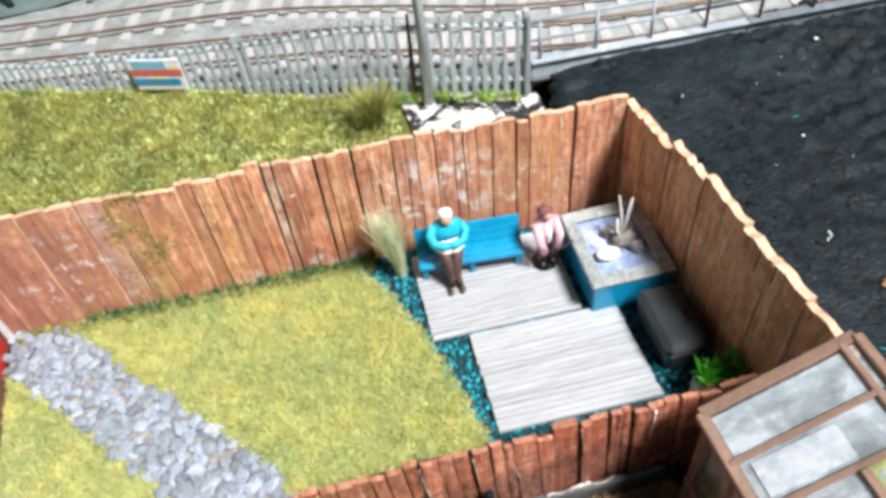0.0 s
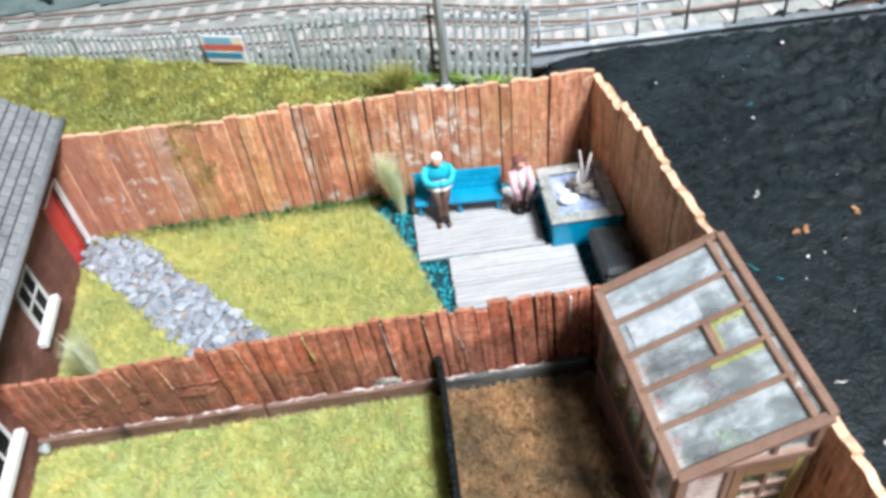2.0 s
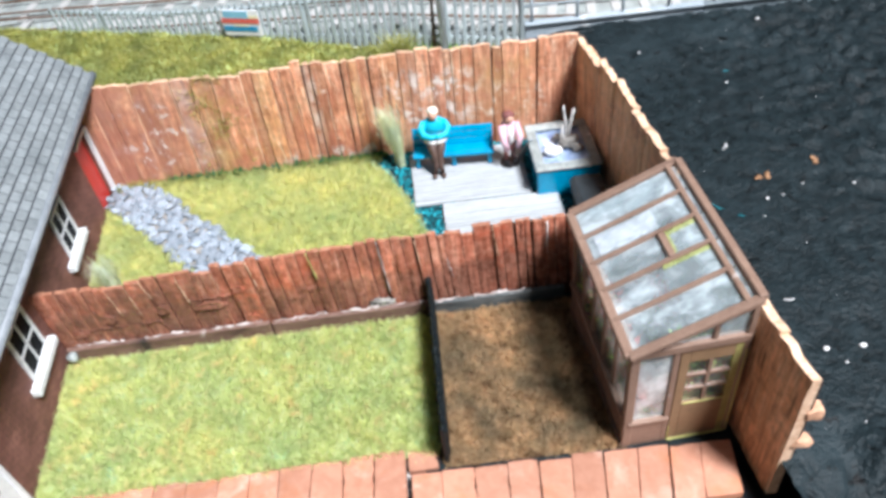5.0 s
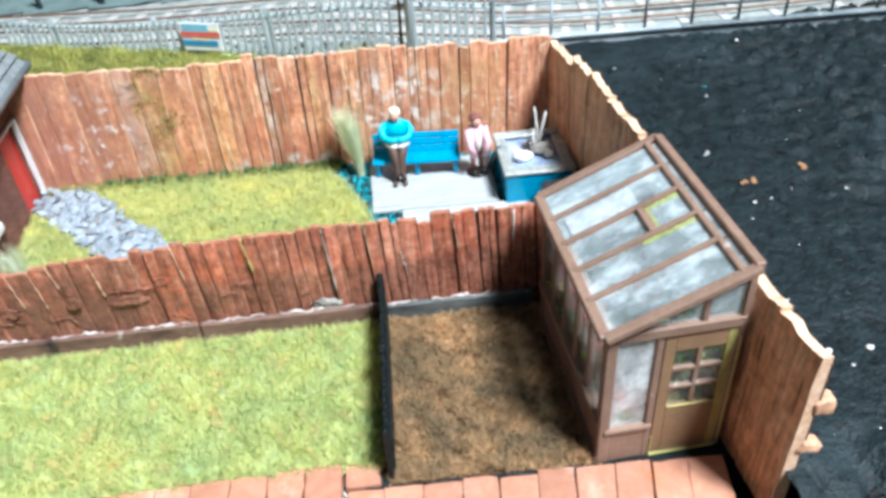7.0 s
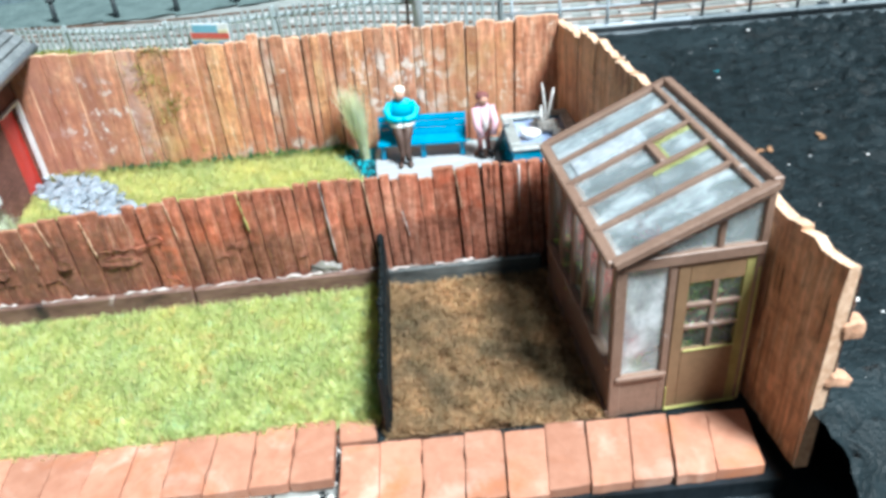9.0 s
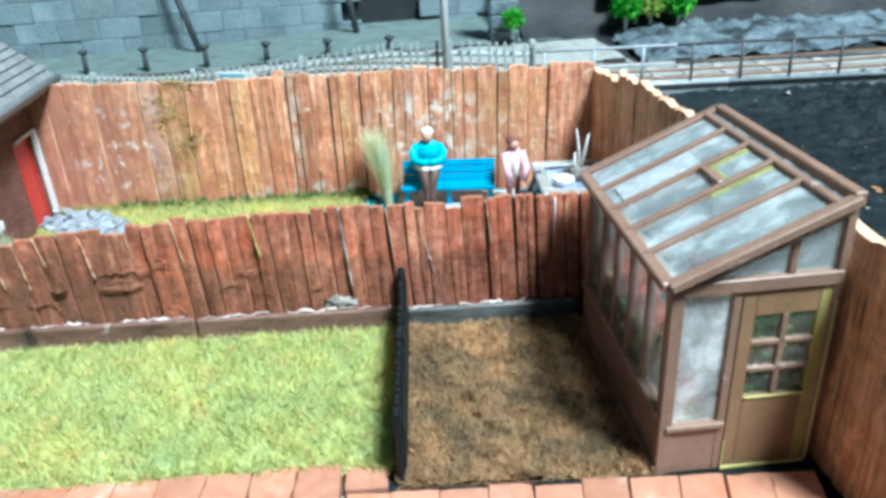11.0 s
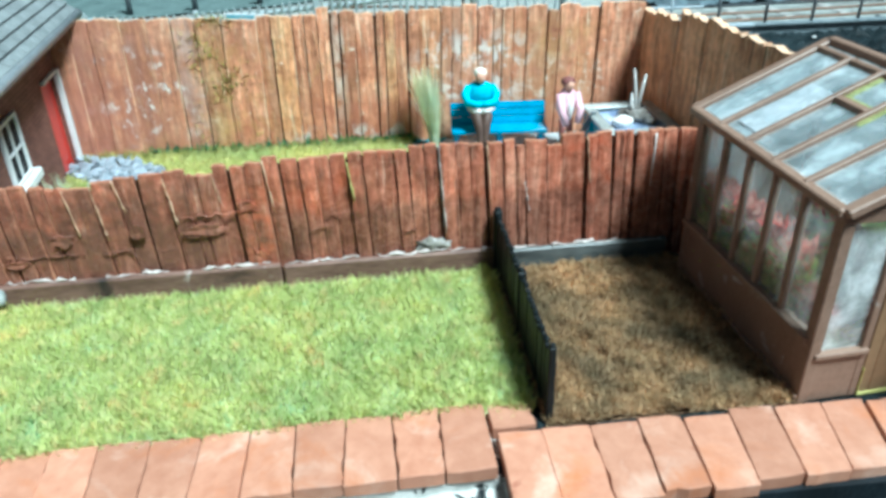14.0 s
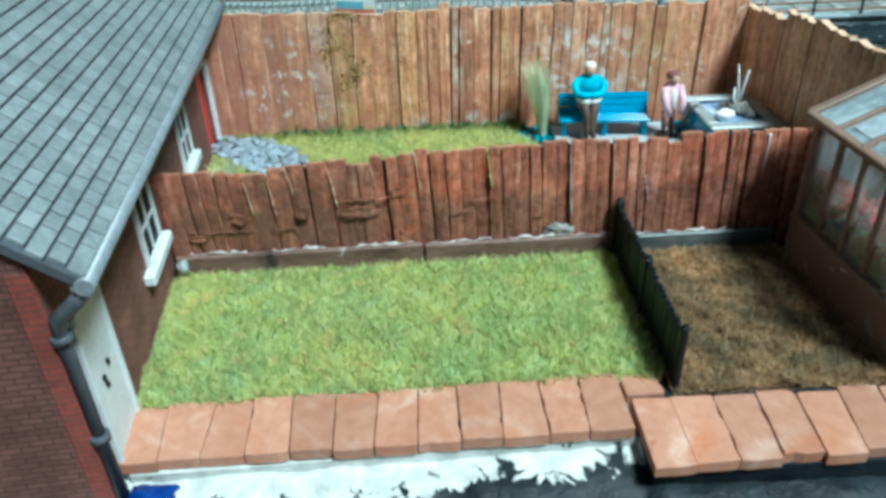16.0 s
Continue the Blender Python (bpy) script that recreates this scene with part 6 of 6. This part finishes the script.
def grass_clump(at, h, n, spread, seed, label, mat=None, drift=(0, 0), w=0.048):
    """A tuft of arching blades, each a tapering strip."""
    rng = random.Random(seed)
    c = thing("grass_clump", (at[0], at[1], at[2]), label, "plant")
    verts, faces = [], []
    for _ in range(n):
        a, r = rng.uniform(0, 2 * math.pi), rng.uniform(0, 0.12)
        le, out = h * rng.uniform(0.6, 1.05), spread * rng.uniform(0.1, 1.0)
        side = Vector((-math.sin(a), math.cos(a), 0)) * w / 2
        b = Vector((math.cos(a) * r, math.sin(a) * r, 0))
        j = len(verts)
        for k in range(4):
            s = k / 3
            p = b + Vector(((math.cos(a) * out + drift[0] * le) * s ** 1.6, (math.sin(a) * out + drift[1] * le) * s ** 1.6, le * s * (1 - 0.12 * s)))
            verts += [p - side * (1 - 0.8 * s), p + side * (1 - 0.8 * s)]
        faces += [(j, j + 1, j + 3, j + 2), (j + 2, j + 3, j + 5, j + 4), (j + 4, j + 5, j + 7, j + 6)]
    ob = new("foliage", raw("foliage", [tuple(v) for v in verts], faces, mat or M_PAMPAS))
    ob.parent = c


# ---------------------------------------------------------------- railway behind
def pal_y(x):
    return 15.72 - 0.437 * (x - 7.0)


def palisade():
    f = thing("palisade_fence", (7.0, 15.72, 0.55), "grey galvanised palisade fence beside the railway", "fence")
    x, rng, i = 0.0, random.Random(31), 0
    base_top = lambda x: 2.47 - 0.40 * smooth(2.5, 9.0, x) - 0.30 * smooth(4.5, 9.5, x) - 0.62 * smooth(7.5, 15.0, x)
    bm = bmesh.new()
    box(bm, -0.082, 0.082, -0.02, 0.03, 0.0, 1.0, 0.012)
    for v in bm.verts:
        if v.co.z > 0.9:
            v.co.x *= 0.45
    steel = mesh_of("pale", bm, M_GALV)
    rusty = steel.copy()
    rusty.materials[0] = M_RUST
    direction = Vector((-1, 0.437, 0)).normalized()
    ang = math.degrees(math.atan2(direction.y, direction.x))
    while x < 19.0:
        ob = new("pale", rusty if i in (10, 11) else steel)
        ob.parent = f
        p = direction * x
        ob.matrix_basis = pose(p.x * K, p.y * K, 0, rng.uniform(-1, 1), rng.uniform(-1.5, 1.5), ang) @ Matrix.Diagonal((1, 1, base_top(x) * rng.uniform(0.985, 1.015), 1))
        x += 0.285
        i += 1
    for frac in (0.18, 0.84):
        bm = bmesh.new()
        pts_rail = []
        for k in range(9):
            xx = 19.0 * k / 8
            p = direction * xx + Vector((0.03, 0.07, base_top(xx) * frac))
            pts_rail.append(p)
        part("rail", tube(bm, pts_rail, 0.08, 6), M_GALV, f)
    for xx in (0.0, 7.9, 12.3, 16.7):
        p = direction * xx
        bm = bmesh.new()
        box(bm, p.x - 0.08, p.x + 0.08, p.y + 0.03, p.y + 0.19, -0.1, base_top(xx) + 0.05, 0.015)
        part("post", bm, M_GALV, f)
    # sign board with coloured bands
    s = thing("sign_board", (-2.55, 19.78, 0.72), "small white sign with blue and red bands on the palisade", "sign", "", ang)
    part("panel", box(bmesh.new(), -0.76, 0.76, 0.1, 0.16, 0.23, 1.23, 0.01), M_SIGNWHITE, s)
    for a, b, z0, z1, m in ((-0.76, 0.76, 0.72, 0.91, M_SIGNRED), (-0.35, 0.64, 0.92, 1.19, M_SIGNSKY), (-0.74, -0.36, 0.92, 1.03, M_SIGNYELLOW), (-0.62, 0.74, 0.41, 0.61, M_SIGNBLUE), (-0.30, 0.30, 0.57, 0.66, M_SIGNYELLOW)):
        part("band", box(bmesh.new(), a, b, 0.165, 0.18, z0, z1), m, s)
    p = thing("lamp_post", (4.42, 16.55, 0.2), "plain pale grey lamp post beside the palisade", "lamp post")
    bm = bmesh.new()
    tube(bm, [(0, 0, 0), (0, 0, 9.0)], [0.13, 0.11], 12)
    part("pole", bm, M_POLE, p)
    bm = bmesh.new()
    tube(bm, [(0, 0, 0), (0, 0, 0.25)], [0.2, 0.15], 12)
    part("base", bm, M_POLE, p)


def curve_points(pts, n=40):
    """Smooth points through a few."""
    out = []
    P = [Vector(p) for p in pts]
    for i in range(len(P) - 1):
        p0, p1, p2, p3 = P[max(i - 1, 0)], P[i], P[i + 1], P[min(i + 2, len(P) - 1)]
        for k in range(n // (len(P) - 1) + 1):
            t = k / (n // (len(P) - 1) + 1)
            out.append(0.5 * ((2 * p1) + (p2 - p0) * t + (2 * p0 - 5 * p1 + 4 * p2 - p3) * t * t + (3 * p1 - p0 - 3 * p2 + p3) * t ** 3))
    out.append(P[-1])
    return out


def fall(x):
    """The railway's bed sinks away from the bridge."""
    return -0.5 * (1 - smooth(-7.0, 3.5, x))


def track(pts, z, gauge, label):
    t = thing("railway_track", (0, 0, z), label, "railway track", "railway tracks")
    line = curve_points([(x, y, fall(x)) for x, y in pts])
    for side in (0, 1):
        bm = bmesh.new()
        pts_rail = []
        for i, p in enumerate(line):
            d = (line[min(i + 1, len(line) - 1)] - line[max(i - 1, 0)]).normalized()
            q = p + Vector((-d.y, d.x, 0)) * gauge * side + Vector((0, 0, 0.14))
            pts_rail.append(q)
        part("rail", tube(bm, pts_rail, 0.05, 6), M_RAIL, t, "rusty rail")
    bm = bmesh.new()
    box(bm, -0.16, 0.16, -0.36, gauge + 0.36, -0.12, -0.015, 0.02)
    me = mesh_of("sleeper", bm, M_SLEEPER)
    acc = 0.0
    for a, b in zip(line, line[1:]):
        acc += (b - a).length
        if acc >= 0.55:
            acc = 0.0
            d = (b - a).normalized()
            ob = new("sleeper", me)
            ob.parent = t
            ob.matrix_basis = pose(b.x * K, b.y * K, b.z * K, 0, 0, math.degrees(math.atan2(d.y, d.x)))


def railway():
    sheet("ballast", -26.0, 12.0, 15.9, 34.0, 0.35,
          lambda x, y: 1.02 + fall(x) + 0.05 * fbm(x, y, 1.8) - 0.45 * (1 - smooth(0.15, 1.3, y - pal_y(x))), M_BALLAST, "pale grey stone ballast under the tracks",
          keep=lambda x, y: y > pal_y(x) - 0.1)
    sheet("far_dirt", -26.0, 12.0, 25.6, 34.0, 0.35, lambda x, y: 1.10 + fall(x) + 0.05 * fbm(x, y, 1.2), M_DIRT, "grey-green dirt behind the tracks",
          keep=lambda x, y: y > 26.2 - 0.12 * x)
    track([(-26, 24.6), (-14, 24.2), (-7.4, 22.4), (-3.7, 21.25), (1.8, 19.15), (4.0, 18.2), (6.95, 16.95), (10.5, 15.95), (17.0, 15.3), (30.0, 14.9)], 1.12, 1.2, "rusty railway track curving onto the bridge")
    track([(-26, 27.0), (-14, 26.0), (-6.0, 24.4), (0.2, 22.5), (4.0, 20.8), (9.0, 18.6), (16.0, 17.6), (30.0, 17.3)], 1.12, 1.2, "second rusty railway track on pale ballast")
    # bridge
    b = thing("railway_bridge", (7.1, 15.75, 1.0), "blue-grey steel railway bridge with a tubular handrail", "bridge", "", -6.5)
    for xa, xb, m, text in ((0.0, 6.0, M_GIRDER, "pale blue-grey girder"), (6.01, 24.0, M_GIRDERDARK, "dark blue-grey girder")):
        part("girder", box(bmesh.new(), xa, xb, -0.05, 0.12, 0.0, 0.55, 0.02), m, b, text)
        part("girder_flange", box(bmesh.new(), xa, xb, -0.16, 0.12, 0.50, 0.58, 0.015), m, b)
    part("girder_flange", box(bmesh.new(), 0, 24.0, -0.16, 0.12, -0.04, 0.05, 0.015), M_DARKSTEEL, b)
    part("deck_plate", box(bmesh.new(), 0, 24.0, 0.12, 5.0, -0.05, 0.06, 0.0), M_BALLAST, b, "ballasted bridge deck")
    for i in range(16):
        x = 0.25 + 1.52 * i
        m = M_GIRDER if i < 3 else M_DARKSTEEL
        part("rail_post", tube(bmesh.new(), [(x, 0.0, 0.55), (x, 0.0, 1.70)], 0.05, 7), m, b)
    for z in (1.15, 1.70):
        part("handrail", tube(bmesh.new(), [(0, 0, z), (4.3, 0, z)], 0.045, 7), M_GIRDER, b)
        part("handrail", tube(bmesh.new(), [(4.3, 0, z), (23.8, 0, z)], 0.045, 7), M_DARKSTEEL, b)
    # row of short black posts behind the tracks
    for i in range(8):
        x = -15.8 + 2.69 * i
        y, z = 27.75 - 0.13 * (x + 8.0), 1.0 + fall(x)
        h = 1.55 - z
        p = thing("trackside_post", (x, y, z), "short black trackside post with a round cap", "post", "trackside posts")
        part("stem", tube(bmesh.new(), [(0, 0, 0), (0.02, 0, h)], [0.13, 0.10], 8), M_BLACKPOST, p)
        bm = bmesh.new()
        blob(bm, (0.02, 0, h), (0.22, 0.2, 0.13), 0, 2, 0.3, 2)
        part("cap", bm, M_BLACKPOST, p)


def far_scenery():
    # retaining wall of stone blocks with a dark tunnel mouth
    wall = thing("retaining_wall", (-26, 33.2, 0.3), "blue-grey stone retaining wall behind the railway", "wall")
    part("backing", box(bmesh.new(), 0, 34.0, 0.3, 0.9, 0.0, 9.0), M_DARKROCK, wall)
    rng = random.Random(8)
    bm = bmesh.new()
    box(bm, -0.992, 0.992, -0.25, 0.3, 0.006, 0.972, 0.03)
    me = mesh_of("block", bm, M_CONCRETE)
    for r in range(8):
        for c in range(17):
            x = 1.0 + 2.0 * c + (1.0 if r % 2 else 0)
            if 27.0 < x < 32.0 and r < 5:
                continue
            ob = new("block", me)
            ob.parent = wall
            ob.matrix_basis = pose(x * K, rng.uniform(-0.05, 0.05) * K, r * 0.98 * K)
    for x, y, z, dx, dy, h in ((-6.0, 31.3, 0.5, -1.1, 0.7, 4.0), (1.7, 31.0, 0.8, -0.5, 0.6, 3.6)):
        q = thing("leaning_pole", (x, y, z), "dark pole leaning against the stone wall", "pole", "leaning poles")
        part("stem", tube(bmesh.new(), [(0, 0, 0), (dx, dy, h)], 0.16, 8), M_BLACKPOST, q)
    pil = thing("bridge_pier", (8.1, 26.4, 1.0), "pale blue-grey stepped stone pier", "pier")
    for k in range(6):
        part("course", box(bmesh.new(), -0.62, 0.62, -0.5, 0.5, 0.62 * k, 0.62 * k + 0.58, 0.05), M_WHITEROCK, pil)
    sheet("dark_bank", 8.9, 48.0, 19.6, 36.0, 0.45, lambda x, y: 0.9 + 2.6 * smooth(25.0 - 0.12 * (x - 9), 30.0 - 0.12 * (x - 9), y) + 0.35 * fbm(x, y, 0.45), M_DARKROCK, "dark rocky bank beyond the bridge")
    sheet("rock_face", 12.6, 46.0, 20.5, 26.2, 0.22,
          lambda x, y: 0.95 + (0.34 + 0.1 * smooth(15.0, 19.0, x)) * smooth(21.6 - 0.05 * (x - 12), 23.8 - 0.05 * (x - 12), y) * smooth(12.6, 14.0, x) + 0.35 * abs(fbm(x, y, 0.7)) + 0.12 * fbm(x, y, 2.2),
          M_WHITEROCK, "rough white and dark plaster rock face")
    p = thing("platform", (12.6, 26.2, 2.6), "long pale platform edge above the rock face", "platform", "", -4.0)
    part("edge_slab", box(bmesh.new(), 0, 28, 0, 1.6, 0.0, 0.4, 0.05), M_CONCRETE, p)
    for x, m, w in ((3.2, M_SIGNRED, 0.3), (4.9, M_LEAF, 0.28), (6.7, M_POT, 0.2), (8.0, M_POT, 0.3), (13.5, M_POT, 0.3)):
        q = thing("platform_post", (12.6 + x, 26.6 - 0.07 * x, 3.0), "painted post standing on the platform", "post", "platform posts")
        part("stem", tube(bmesh.new(), [(0, 0, 0), (0, 0, 2.2)], w, 10), m, q)
    for i, (x, y, s) in enumerate(((13.3, 26.1, 0.62), (14.5, 26.3, 0.75), (15.6, 25.9, 0.62), (14.0, 26.8, 0.9), (15.1, 27.0, 0.95), (8.3, 26.0, 0.4))):
        rng2 = np.random.default_rng(60 + i)
        n = 700
        u = rng2.normal(0, 1, (n, 3))
        u /= np.linalg.norm(u, axis=1)[:, None]
        r = s * rng2.uniform(0.45, 1.0, n)[:, None]
        pts = u * r * np.array([1, 0.8, 0.75])
        bsh = thing("bush", (x, y - 0.8, 1.9), "bright green model bush of clumped foliage", "bush", "bushes")
        ob = new("crown", fibres("crown", pts[:, 0], pts[:, 1], pts[:, 2] + s * 0.7, rng2, 0.3, 0.22, 2.6, M_LEAF if i != 1 else M_GREENHOUSE_LEAF))
        ob.parent = bsh
        part("trunk", tube(bmesh.new(), [(0, 0, -0.6), (0, 0, s * 0.6)], 0.08, 6), M_SLEEPER, bsh)


# ---------------------------------------------------------------- assemble
baseboard()
grounds()
house()
greenhouse()
deck(((2.42, 11.55), (5.75, 11.2), (5.52, 8.80), (2.26, 9.12)), 0.12, 18, "weathered white timber decking under the blue bench", 1)
deck(((3.0, 8.98), (6.22, 8.66), (6.10, 6.30), (2.84, 6.62)), 0.14, 18, "weathered white timber decking beside the pond", 2)
bench()
pond()
storage_trough()
pot_plant()
figure_man()
figure_woman()
grass_clump((2.12, 11.2, 0.0), 2.3, 420, 0.46, 5, "clump of dry pale pampas grass by the fence", None, (-0.10, 0.0), 0.040)
grass_clump((-5.62, 7.35, 0.0), 1.9, 260, 0.42, 6, "small clump of dry grass by the house wall", None, (-0.08, 0.0), 0.040)
grass_clump((2.75, 16.1, 0.45), 1.35, 420, 0.95, 7, "bushy olive grass tuft on the embankment", M_BANK)
palisade()
railway()
far_scenery()
black_fence()
climbing_moss()
fence_weeds()
coping()
fences()
stone_path()
chips()
lawns()
earth()
crumbs()
